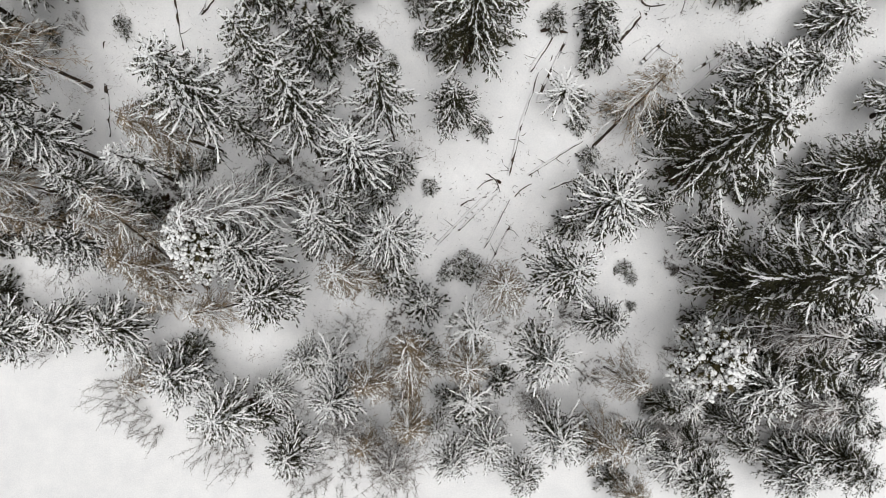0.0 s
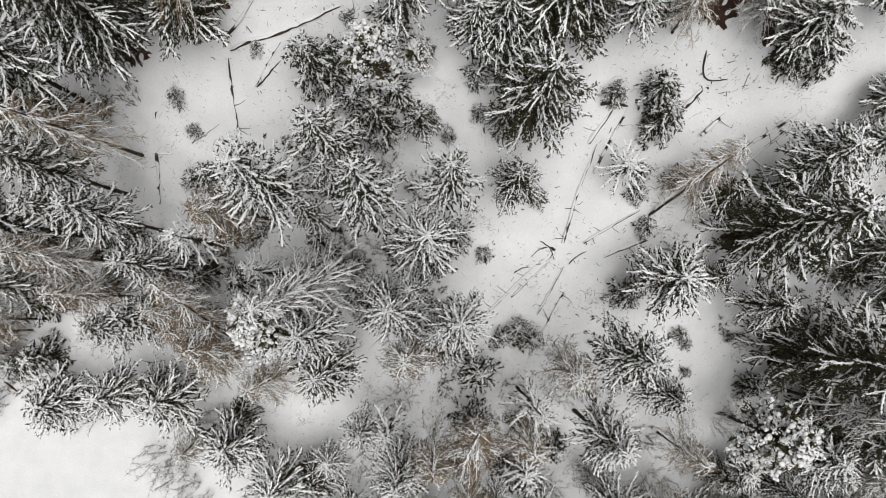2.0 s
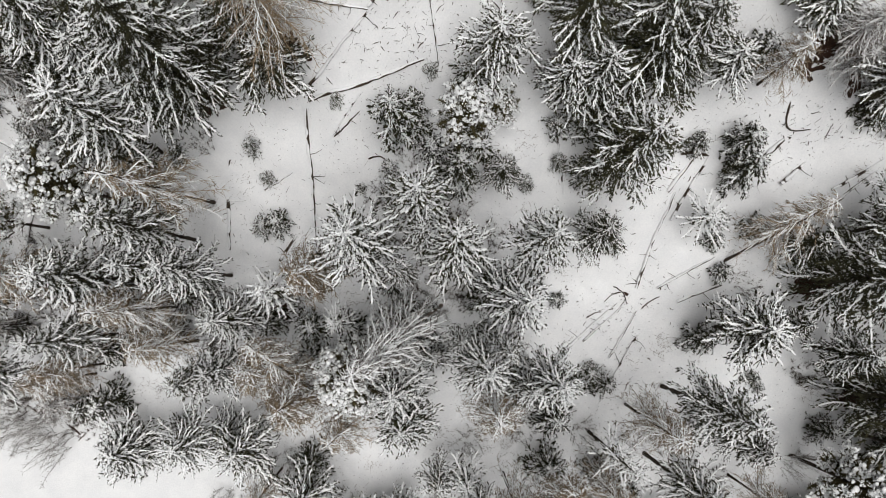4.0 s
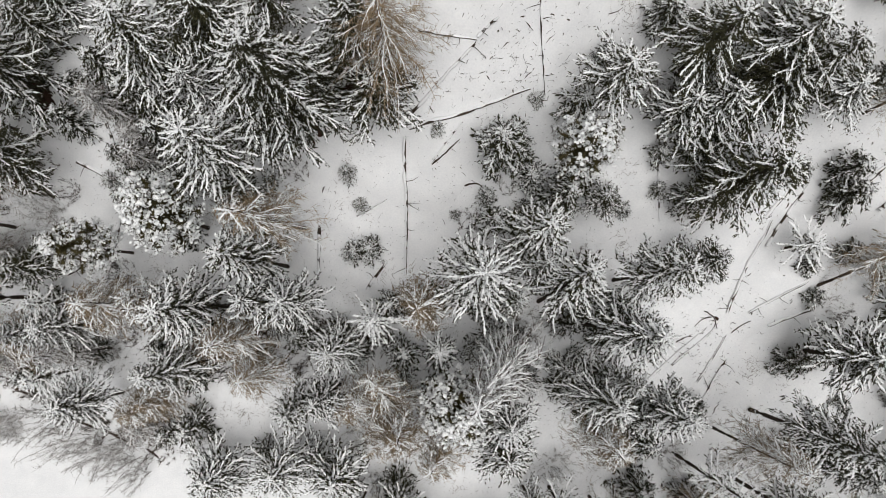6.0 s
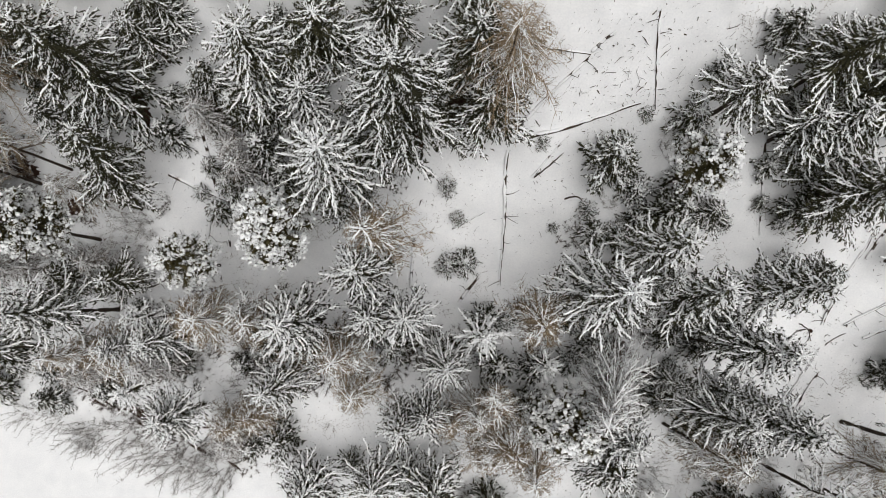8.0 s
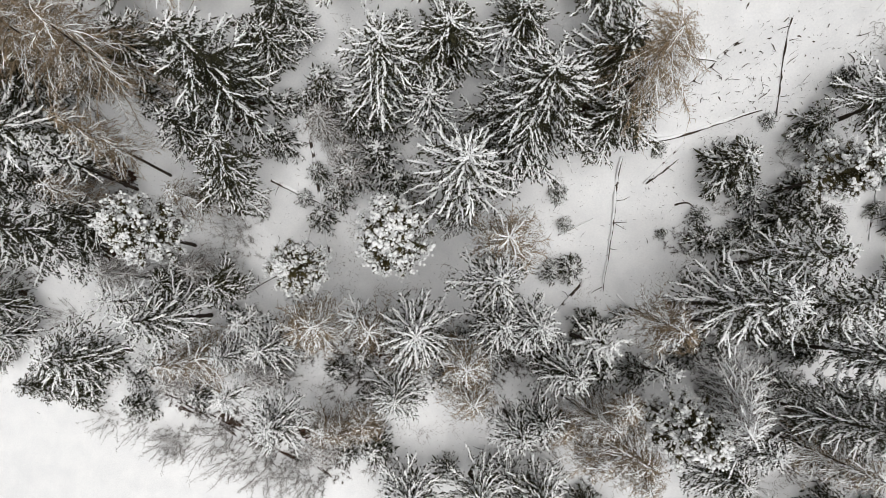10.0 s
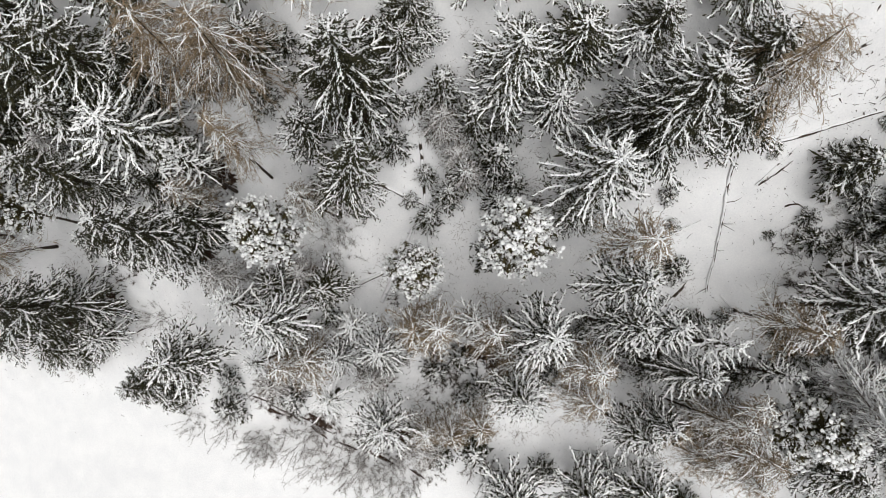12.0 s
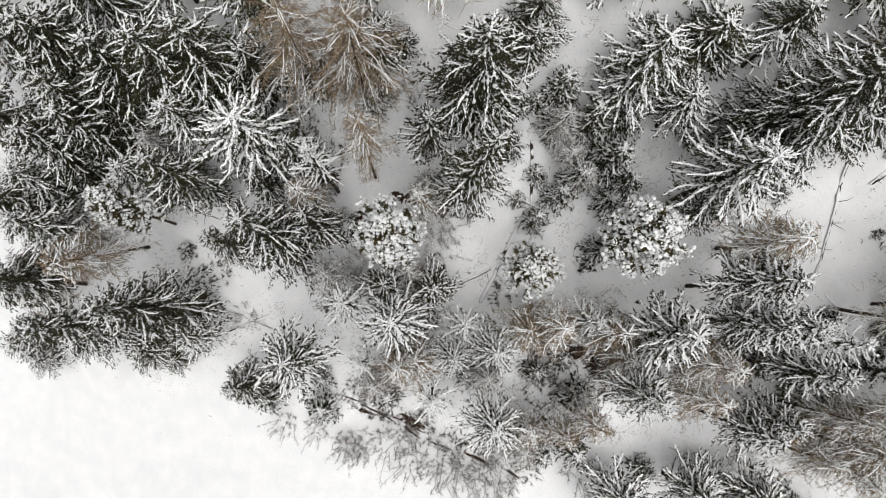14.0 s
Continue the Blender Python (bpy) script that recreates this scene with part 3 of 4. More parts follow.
tree("larch", 12.9, 13.2, 2.4, 1.9, base=(9.8, 10.2))
tree("young", 9.0, 17.0, 1.6, 1.6)
tree("young", 9.6, 15.8, 0.6, 1.6)
tree("young", 6.85, 17.3, -0.6, 0.9)
tree("spruce", 11.7, 23.2, 5.5, 2.2)
tree("birch", -13.3, 4.2, 5.4, 2.3, base=(-8.6, 7.6))

# trees between and beyond these
tree("thin", -7.2, -3.7, -4.0, 1.8)
tree("spruce", -17.8, -4.8, -5.6, 2.6)
tree("young", 2.0, -7.6, -7.3, 1.5)
tree("spruce", 13.6, 11.1, -0.2, 1.7)
tree("spruce", 21.4, 13.7, 1.5, 2.0)
tree("spruce", 22.8, 16.2, 2.5, 2.2)
tree("spruce", 20.2, -6.4, -7.0, 2.0)
tree("young", 18.0, -10.8, -9.0, 1.6)
tree("larch", 10.1, -8.6, -0.2, 1.8)
tree("bare", -3.3, -10.4, -3.7, 2.2)
tree("star", -11.3, 2.9, 4.3, 2.1)
tree("spruce", -18.4, 21.4, 4.0, 2.6)
tree("spruce", -5.8, 20.8, 8.5, 2.2)
tree("spruce", -0.6, 19.8, 4.0, 2.6)
tree("young", 0.0, 15.5, 1.8, 1.3)
tree("spruce", 7.0, 20.6, 5.0, 2.0)
tree("spruce", 18.4, 25.0, 7.6, 2.0, variant=2)
tree("spruce", -7.6, 5.6, 2.5, 1.2, variant=1)
tree("spruce", -11.0, 9.6, 6.2, 1.2)
tree("spruce", -8.9, -3.7, -4.0, 1.7, variant=1)
tree("dark", -27.6, 25.3, 5.4, 3.2)
tree("young", -35.2, 24.0, -1.2, 1.0)
tree("young", -11.4, 18.7, 2.8, 1.9)
tree("young", -7.5, 15.9, 1.6, 1.6)
tree("bare", -39.5, 6.6, -3.3, 1.7)
tree("pine", -14.0, 3.4, 3.8, 2.4)
tree("larch", -46.7, 24.6, 8.5, 3.5)
tree("larch", -50.1, 25.6, 7.0, 3.4)
tree("thin", -24.8, 24.7, 4.6, 1.5)
tree("spruce", -19.3, 23.5, 9.2, 2.3)
tree("young", -32.0, 20.5, -2.2, 1.2)
tree("young", -34.6, 18.2, -3.6, 1.2)
tree("bare", -34.1, 20.3, -2.8, 1.4)
tree("bare", -44.3, 13.4, -6.1, 1.8)
tree("larch", -32.9, 3.7, -2.2, 1.7)
tree("star", -23.7, -1.4, -9.0, 2.0)
tree("spruce", -23.7, 3.3, 0.9, 1.9, variant=1)
tree("larch", -19.3, 4.3, 3.8, 1.5)
tree("larch", -18.3, 1.0, -3.0, 1.9)
tree("young", -44.2, 27.0, -0.8, 1.2)
tree("spruce", -36.5, 27.0, 1.8, 1.8)
tree("young", -34.5, 23.9, -1.8, 1.0)
tree("thin", -33.2, 10.1, -0.3, 1.5)
tree("bare", -36.5, 0.8, -10.5, 1.8)
tree("spruce", -65.0, 27.0, 3.0, 2.6, variant=2)
tree("dark", -55.6, 25.6, 5.5, 3.3)
tree("spruce", -66.8, 22.0, -1.0, 2.5, variant=2)
tree("spruce", -55.5, 15.4, 0.5, 1.6, variant=2)
tree("larch", -64.6, 14.0, -0.9, 2.4, base=(-64.7, 16.2))
tree("dark", -65.5, 10.5, 0.0, 3.0)
tree("thin", -47.6, 7.4, -6.9, 1.4)
tree("dark", 24.5, 8.0, 5.0, 3.0)
tree("spruce", 27.5, 12.0, 3.0, 2.6)
tree("spruce", 25.5, 3.0, 6.0, 2.8)
tree("bare", 24.0, -6.5, -4.0, 2.4)
tree("spruce", 27.0, -2.5, 1.0, 2.6)

# the denser growth between them
tree("star", -25.7, -1.4, -5.0, 2.4)
tree("larch", -21.3, -5.8, -7.8, 1.6, base=(-20.4, -4.2))
tree("larch", -15.7, -0.8, -3.6, 1.8, base=(-14.3, 0.1))
tree("star", 3.1, -9.6, -7.0, 1.8)
tree("thin", 1.7, -6.6, -6.0, 1.6)
tree("star", 9.7, -9.2, -4.9, 1.8)
tree("bare", 6.4, -7.1, -6.8, 1.6)
tree("young", 11.9, -12.2, -8.8, 1.4)
tree("star", 16.8, -6.9, -7.8, 1.8)
tree("star", 15.6, -10.9, -7.9, 1.8)
tree("dark", 22.3, -3.9, 0.5, 3.0)
tree("star", 20.3, -5.2, -2.7, 2.2)
tree("bare", 24.7, -7.3, -6.0, 2.0)
tree("star", 26.7, -7.2, -5.1, 2.0)
tree("star", 25.2, 6.2, -1.5, 2.2)
tree("spruce", 17.3, 12.0, 2.6, 2.0)
tree("bare", 23.5, -11.2, -9.1, 1.5)
tree("spruce", -0.1, 19.8, 7.0, 2.0)
tree("spruce", -1.8, 19.7, 5.8, 2.0)
tree("spruce", -37.2, 25.2, 5.0, 1.7, variant=2)
tree("spruce", -31.1, 24.1, 6.8, 2.4)
tree("young", -34.9, 22.1, -0.8, 1.3)
tree("young", -31.7, 19.9, 0.1, 1.6)
tree("young", -33.6, 19.0, -1.9, 1.5)
tree("spruce", -27.2, 16.4, 1.6, 1.6)
tree("spruce", -42.7, 12.2, -5.1, 2.0, variant=2)
tree("larch", -20.6, 3.0, -3.4, 1.8)
tree("spruce", -1.3, 22.2, 10.9, 2.4)
tree("spruce", 2.5, 22.2, 10.3, 2.4)
tree("spruce", -50.8, 20.4, 1.7, 1.8, variant=2)
tree("young", -38.1, 21.4, -2.1, 1.4)
tree("young", -33.1, 22.3, 0.7, 1.5)
tree("young", -35.3, 22.3, -1.8, 1.2)
tree("spruce", -28.7, 22.1, 3.5, 2.0)
tree("young", -30.7, 18.5, -1.6, 1.4)
tree("bare", -33.4, 18.9, -1.9, 1.4)
tree("spruce", -45.9, 12.6, -4.7, 1.8)
tree("bare", -49.6, 13.3, -5.3, 1.8)
tree("dark", -64.5, 24.4, 0.7, 3.0)
tree("spruce", -61.0, 25.5, 3.7, 2.6, variant=2)
tree("spruce", -64.3, 27.3, 2.2, 2.8, variant=2)
tree("spruce", -62.8, 20.6, -5.8, 2.2)
tree("larch", -50.4, 18.0, 0.2, 1.8)
tree("spruce", -53.2, 18.9, -1.0, 1.6, variant=2)
tree("spruce", -57.5, 19.2, -7.0, 1.5, variant=2)
tree("young", -34.9, 24.0, 0.8, 1.4)
tree("bare", -35.0, 21.8, 0.9, 1.5)
tree("young", -31.5, 17.6, -3.5, 1.3)
tree("young", -35.7, 16.9, -5.8, 1.2)
tree("young", -31.8, 14.6, -5.4, 1.4)
tree("star", -60.5, 9.1, -13.2, 2.0)

tree("dark", -65.7, 25.5, 0.2, 3.0)
tree("dark", -67.1, 21.5, -6.5, 2.8)
tree("larch", -71.9, 13.4, -11.1, 2.4)
tree("dark", -73.5, 9.8, -14.1, 2.6)
tree("spruce", -69.4, 8.9, -14.0, 2.2)
tree("spruce", -64.8, 8.1, -14.8, 2.0, variant=2)
tree("spruce", -62.8, 7.3, -16.5, 1.6, variant=2)
tree("spruce", -74.5, 7.3, -19.2, 1.6)
tree("spruce", -71.6, 20.0, -10.2, 2.0, variant=2)
tree("bare", -61.1, 22.4, -5.9, 1.6)
tree("spruce", -63.4, 24.5, -2.9, 2.0, variant=2)
tree("spruce", -61.5, 19.6, -9.0, 1.5)
tree("spruce", -45.7, 25.9, 3.7, 2.2, variant=2)
tree("spruce", -49.0, 25.3, 1.3, 2.0, variant=2)
tree("dark", -53.1, 25.4, 2.1, 2.4)
tree("spruce", -53.0, 16.5, -6.4, 1.6, variant=2)
tree("spruce", 23.4, -0.8, 1.1, 2.4)
tree("spruce", 16.9, -11.8, -6.9, 1.8)
tree("spruce", 20.8, -9.8, -8.0, 1.4)
tree("bare", 15.5, -9.1, -7.9, 1.4)
tree("spruce", 5.2, -11.5, -5.9, 1.8)
tree("star", 0.6, -10.3, -5.0, 1.7)
tree("larch", -5.2, -9.5, -6.3, 1.6)
tree("bare", -6.7, -8.8, -6.5, 1.6)
tree("spruce", -12.5, -7.6, -7.9, 1.8)
tree("star", -11.4, -6.1, -7.8, 1.6)

tree("thin", -42.9, 4.6, -8.5, 1.9)
tree("larch", -36.2, 2.3, -8.7, 1.8)
tree("larch", -44.0, 7.6, -6.9, 2.2)
tree("larch", -36.8, 9.6, -3.0, 2.2)
tree("larch", -30.4, 7.6, -3.5, 2.2)
tree("bare", -46.9, 5.7, -9.7, 1.8)

tree("birch", -53.8, 19.6, -6.7, 1.4, base=(-47.7, 21.9), label="thin leafless birch bent over, white with rime")

tree("bare", 16.4, 20.6, 5.0, 1.7)
tree("spruce", 15.8, 19.0, 7.5, 2.2)
tree("bare", 13.2, 21.6, 7.2, 1.8)
tree("young", -9.2, 17.2, -2.1, 1.4)
tree("shrub", -10.4, 17.0, -2.9, 1.1)
tree("young", -10.3, 19.8, -0.6, 1.2)
tree("young", -6.5, 17.5, -1.1, 1.7)
tree("shrub", -7.1, 19.4, 0.1, 1.5)
tree("young", -6.6, 21.0, 1.7, 1.6)
tree("young", -11.3, 14.8, -4.2, 1.4)
tree("brush", -12.9, 14.6, -5.2, 1.4)
tree("shrub", -9.7, 14.8, -4.3, 1.2)
tree("young", -15.0, 20.2, -1.7, 0.6)
tree("young", -9.2, 21.4, 0.1, 0.7)
tree("pine", -5.2, 19.2, 0.5, 1.3)
tree("young", 16.8, 18.6, 1.0, 1.4)
tree("bare", 14.4, 20.8, 3.9, 1.8)
tree("larch", 9.4, 20.3, 7.2, 1.5)
tree("young", 16.6, 19.4, 3.8, 1.5)
tree("young", 8.6, 21.2, 4.9, 1.4)
tree("bare", -72.2, 14.6, -11.6, 2.4)
tree("spruce", -75.6, 8.8, -17.2, 2.2)
tree("spruce", -69.9, 20.4, -6.3, 2.4)
tree("bare", -68.2, 17.0, -8.9, 2.0)
tree("star", 23.0, -11.4, -5.1, 2.1)
tree("spruce", 17.7, -12.1, -5.9, 1.9)
tree("spruce", 27.2, -11.1, -5.3, 2.0)
tree("larch", 12.5, -12.5, -6.8, 1.7)
tree("brush", -31.7, 7.9, -10.6, 2.4)
tree("brush", -27.4, 8.3, -9.9, 2.4)
tree("brush", -22.5, 7.0, -9.6, 2.2)
tree("brush", -34.4, 4.7, -12.2, 2.4)
tree("brush", -19.6, 7.8, -9.1, 2.0)
tree("brush", -30.3, 5.5, -11.2, 2.2)
tree("brush", -25.1, 5.5, -10.3, 2.2)
tree("brush", -34.9, 7.2, -11.5, 2.4)

# the stand goes on beyond
tree("dark", -70.5, 24.0, 0.5, 3.2)
tree("dark", -71.5, 18.5, -1.5, 3.0)
tree("spruce", -71.0, 13.5, -3.0, 2.6, variant=2)
tree("dark", -70.0, 29.0, 3.0, 3.2)
tree("spruce", -68.5, 17.0, -3.5, 2.4)
tree("dark", -62.0, 29.5, 6.5, 3.2)
tree("spruce", -57.0, 30.0, 7.0, 2.8, variant=2)
tree("spruce", -52.5, 29.0, 6.0, 2.6, variant=2)
tree("spruce", -46.5, 29.5, 6.0, 2.6)
tree("larch", -42.0, 29.5, 7.0, 2.6)
tree("spruce", -38.0, 30.5, 6.0, 2.6)
tree("spruce", -33.0, 29.0, 6.0, 2.4)
tree("dark", -28.0, 29.5, 8.0, 3.0)
tree("spruce", -23.0, 28.5, 9.0, 2.6)
tree("spruce", -19.5, 27.0, 8.5, 2.4)
tree("spruce", 3.5, 26.0, 8.5, 2.6)
tree("spruce", 9.0, 26.0, 8.0, 2.6)
tree("spruce", 14.5, 25.5, 8.5, 2.6)
tree("spruce", 20.5, 21.5, 7.0, 2.6)
tree("spruce", 26.0, 19.0, 5.0, 2.6)
tree("dark", 30.0, 8.0, 4.0, 3.0)
tree("spruce", 31.5, 1.0, 1.0, 2.6)
tree("spruce", -58.5, 19.5, 2.0, 2.2, variant=2)
tree("spruce", -50.0, 16.5, 1.0, 1.8, variant=2)
tree("spruce", -57.5, 22.5, 1.5, 2.2)
tree("dark", 15.0, -6.9, -4.8, 1.5)
tree("dark", 16.4, -9.2, -5.9, 1.4)
tree("dark", 14.9, -9.8, -6.9, 1.3)
tree("spruce", 23.7, -3.8, -2.5, 2.0)
tree("dark", 25.3, -5.9, -2.9, 2.0)
tree("spruce", 21.1, -6.3, -3.8, 1.8)
tree("dark", 18.7, -7.7, -3.9, 1.8)
tree("spruce", 22.9, -10.1, -4.1, 1.8)
tree("dark", 26.2, -10.1, -4.3, 1.9)
tree("spruce", 12.8, -8.9, -4.8, 1.6)
tree("dark", 22.7, -0.8, 0.1, 2.2)
tree("thin", 7.4, 12.7, -0.9, 1.7)
tree("dark", -36.8, 27.2, 5.2, 2.0)
tree("spruce", -23.8, 25.6, 6.6, 2.0)
tree("dark", 4.0, 21.1, 10.4, 2.6)
tree("spruce", -0.6, 23.6, 7.2, 1.5)
tree("young", -10.3, 18.4, -0.3, 1.4)


# ---- young spruces and low growth on the forest floor ----
tree("young", -20.7, 17.9, floor(-20.7, 17.9, 1.4), 0.80)
tree("young", -20.1, 16.0, floor(-20.1, 16.0, 1.2), 0.69)
tree("young", -19.5, 13.1, floor(-19.5, 13.1, 2.2), 1.26)
tree("young", -25.7, 17.8, floor(-25.7, 17.8, 1.6), 0.92)
tree("young", -1.7, 18.3, floor(-1.7, 18.3, 1.8), 1.03)
tree("young", -3.3, 15.3, floor(-3.3, 15.3, 1.2), 0.69)
tree("young", 0.5, 2.3, floor(0.5, 2.3, 1.8), 1.03)
tree("young", -3.0, 3.5, floor(-3.0, 3.5, 1.6), 0.92)
tree("young", 9.6, 16.0, floor(9.6, 16.0, 1.8), 1.03)
tree("young", 12.7, 2.2, floor(12.7, 2.2, 1.4), 0.80)
tree("young", 13.1, 1.8, floor(13.1, 1.8, 1.0), 0.57)
tree("young", 13.2, -0.4, floor(13.2, -0.4, 0.9), 0.52)
tree("young", 1.4, 2.9, floor(1.4, 2.9, 1.8), 1.03)
tree("young", -6.1, 5.4, floor(-6.1, 5.4, 1.8), 1.03)
tree("young", 2.5, 11.6, floor(2.5, 11.6, 1.6), 0.92)
tree("young", 8.9, 12.9, floor(8.9, 12.9, 1.6), 0.92)
tree("young", 9.7, 9.7, floor(9.7, 9.7, 1.6), 0.92)
tree("young", -36.0, 19.7, floor(-36.0, 19.7, 1.6), 0.92)
tree("young", -35.0, 18.4, floor(-35.0, 18.4, 1.8), 1.03)
tree("young", -36.8, 18.1, floor(-36.8, 18.1, 1.4), 0.80)
tree("young", -36.2, 23.7, floor(-36.2, 23.7, 1.6), 0.92)
tree("young", -28.7, 23.8, floor(-28.7, 23.8, 1.8), 1.03)
tree("young", -11.8, 16.2, floor(-11.8, 16.2, 1.6), 0.92)
tree("young", -9.0, 15.5, floor(-9.0, 15.5, 2.2), 1.26)
tree("young", -10.1, 14.5, floor(-10.1, 14.5, 2.0), 1.15)
tree("young", -20.6, 13.0, floor(-20.6, 13.0, 1.8), 1.03)
tree("young", -13.7, 15.3, floor(-13.7, 15.3, 0.8), 0.46)
tree("young", -15.9, 9.9, floor(-15.9, 9.9, 1.6), 0.92)
tree("young", -16.9, 9.2, floor(-16.9, 9.2, 1.6), 0.92)
tree("young", -12.2, 8.9, floor(-12.2, 8.9, 1.8), 1.03)
tree("young", -5.6, 5.7, floor(-5.6, 5.7, 1.8), 1.03)
tree("young", 8.9, 11.5, floor(8.9, 11.5, 1.6), 0.92)
tree("young", 28.8, 3.7, floor(28.8, 3.7, 2.4), 1.38)
tree("young", 23.3, 6.3, floor(23.3, 6.3, 2.4), 1.38)
tree("young", 3.0, 16.1, floor(3.0, 16.1, 1.0), 0.57)
tree("young", -1.5, 16.5, floor(-1.5, 16.5, 1.2), 0.69)
tree("young", 24.0, -9.7, floor(24.0, -9.7, 2.0), 1.15)
tree("young", 27.0, -11.3, floor(27.0, -11.3, 2.4), 1.38)
tree("young", 28.6, -10.2, floor(28.6, -10.2, 2.0), 1.15)
tree("young", 30.3, -9.0, floor(30.3, -9.0, 2.4), 1.38)
tree("young", -3.2, 8.2, floor(-3.2, 8.2, 1.6), 0.92)
tree("young", -1.0, 7.8, floor(-1.0, 7.8, 1.4), 0.80)

# ---- leafless shrubs along the field's edge ----
tree("shrub", -49.1, 0.2, floor(-49.1, 0.2, 2.6), 1.65)
tree("shrub", -42.3, -0.3, floor(-42.3, -0.3, 3.2), 2.10)
tree("shrub", -41.0, -1.8, floor(-41.0, -1.8, 2.7), 1.80)
tree("shrub", -32.3, -1.2, floor(-32.3, -1.2, 3.4), 2.25)
tree("shrub", -46.2, 0.9, floor(-46.2, 0.9, 3.4), 2.25)
tree("shrub", -49.3, 0.4, floor(-49.3, 0.4, 2.7), 1.80)
tree("shrub", -52.0, 1.6, floor(-52.0, 1.6, 2.3), 1.50)
tree("shrub", -41.5, -1.9, floor(-41.5, -1.9, 3.4), 2.25)
tree("shrub", -38.5, -2.9, floor(-38.5, -2.9, 3.4), 2.25)
tree("shrub", -44.8, -0.9, floor(-44.8, -0.9, 3.0), 1.95)
tree("shrub", -37.8, -1.1, floor(-37.8, -1.1, 3.4), 2.25)
tree("shrub", -24.3, -6.8, floor(-24.3, -6.8, 3.0), 1.95)
tree("shrub", -21.5, -9.4, floor(-21.5, -9.4, 2.7), 1.80)
tree("shrub", -22.9, -8.0, floor(-22.9, -8.0, 3.0), 1.95)
tree("shrub", -16.6, -10.5, floor(-16.6, -10.5, 3.0), 1.95)
tree("shrub", -9.7, -12.5, floor(-9.7, -12.5, 3.2), 2.10)
tree("shrub", -7.3, -11.9, floor(-7.3, -11.9, 3.4), 2.25)
tree("shrub", -3.3, -12.4, floor(-3.3, -12.4, 3.6), 2.40)
tree("shrub", -14.7, -10.9, floor(-14.7, -10.9, 3.0), 1.95)
tree("shrub", -47.6, 13.6, floor(-47.6, 13.6, 3.6), 2.40)
tree("shrub", -42.2, 15.4, floor(-42.2, 15.4, 3.2), 2.10)
tree("shrub", -47.0, 13.3, floor(-47.0, 13.3, 3.4), 2.25)
tree("shrub", -57.4, 10.6, floor(-57.4, 10.6, 2.3), 1.50)
tree("shrub", -42.2, 16.8, floor(-42.2, 16.8, 2.7), 1.80)
tree("shrub", 2.0, -7.0, floor(2.0, -7.0, 3.2), 2.10)
tree("shrub", -20.0, -4.0, floor(-20.0, -4.0, 3.0), 1.95)


# ---- fallen trunks ----
log_count = 0


def log(x0, y0, x1, y1, r, bend=0.0, bald=False):
    """A fallen trunk, half sunk in the snow, with broken stubs and a strip of snow along its back."""
    global log_count
    log_count += 1
    rng = np.random.default_rng(500 + log_count)
    r *= 0.68
    a, b = np.array([x0, y0]), np.array([x1, y1])
    length = float(np.linalg.norm(b - a))
    n = max(9, int(length / 0.3))
    s = np.linspace(0, 1, n)
    across = np.array([-(b - a)[1], (b - a)[0]]) / length
    xy = a + (b - a) * s[:, None] + across * (bend * np.sin(s * math.pi) * length + np.cumsum(rng.normal(0, 0.02, n)))[:, None]
    z = np.convolve(np.pad(ground_at(xy[:, 0], xy[:, 1]), 2, mode="edge"), np.ones(5) / 5, "valid")
    z = np.maximum(z, ground_at(xy[:, 0], xy[:, 1])) + r * 0.45
    c = np.concatenate([xy, z[:, None]], 1)
    rad = r * (1.08 - 0.45 * s) * rng.uniform(0.93, 1.07, n)
    rad[[0, -1]] *= 0.75
    thing = new("fallen_log")
    thing.location = c[0]
    origin = c[0].copy()
    part("stem", mesh("log_stem", [tubes((c - origin)[None], rad[None], 9)], BARK), thing)
    lee = across if across[1] > 0 else -across
    cap = c - origin + np.array([0, 0, 1.0]) * (rad * 0.5)[:, None] + np.append(lee, 0) * (r * rng.uniform(-0.15, 0.5))
    cover = rng.uniform(0.8, 1.4, n) * np.where(rng.random(n) < 0.2, 0.55, 1.0) * (0.5 if bald else 1.0)
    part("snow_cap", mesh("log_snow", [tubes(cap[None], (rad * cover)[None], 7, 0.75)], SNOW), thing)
    for k in range(int(length * 0.8)):
        i = rng.integers(1, n - 1)
        sg = rng.choice([-1, 1])
        d = np.append(across * sg + (b - a) / length * rng.normal(0, 0.4), rng.uniform(0.0, 0.5))
        p = c[i] - origin
        q = p + d * rng.uniform(0.25, 0.9)
        mid_ = (p + q) / 2 + rng.normal(0, 0.05, 3)
        part("stub", mesh("log_stub", [tubes(np.array([[p, mid_, q]]), np.array([[0.025, 0.018, 0.008]]), 5)], BARK), thing)
    return tagged(thing, "fallen dark tree trunk half buried in snow" if r > 0.061 else "thin fallen stem lying in the snow", "log", "fallen trunks")


log(-16.64, 20.84, -12.64, 24.21, 0.14)
log(-16.65, 20.17, -9.58, 21.89, 0.14)
log(-16.93, 19.76, -17.05, 11.58, 0.13)
log(-22.87, 14.67, -23.19, 11.50, 0.17)
log(-23.02, 14.71, -21.79, 14.71, 0.09)
log(-15.96, 24.73, -12.65, 24.25, 0.09)
log(-12.65, 24.33, -11.48, 24.99, 0.13)
log(-15.43, 18.16, -13.41, 20.37, 0.08)
log(-19.88, 10.48, -18.46, 12.36, 0.16)
log(-9.34, 25.90, -8.62, 21.45, 0.10)
log(-1.91, 19.83, -0.83, 14.49, 0.10)
log(-3.90, 25.66, -3.98, 24.31, 0.11)
log(-0.46, 4.01, 2.69, 7.11, 0.14)
log(1.06, 4.99, 3.62, 7.48, 0.11)
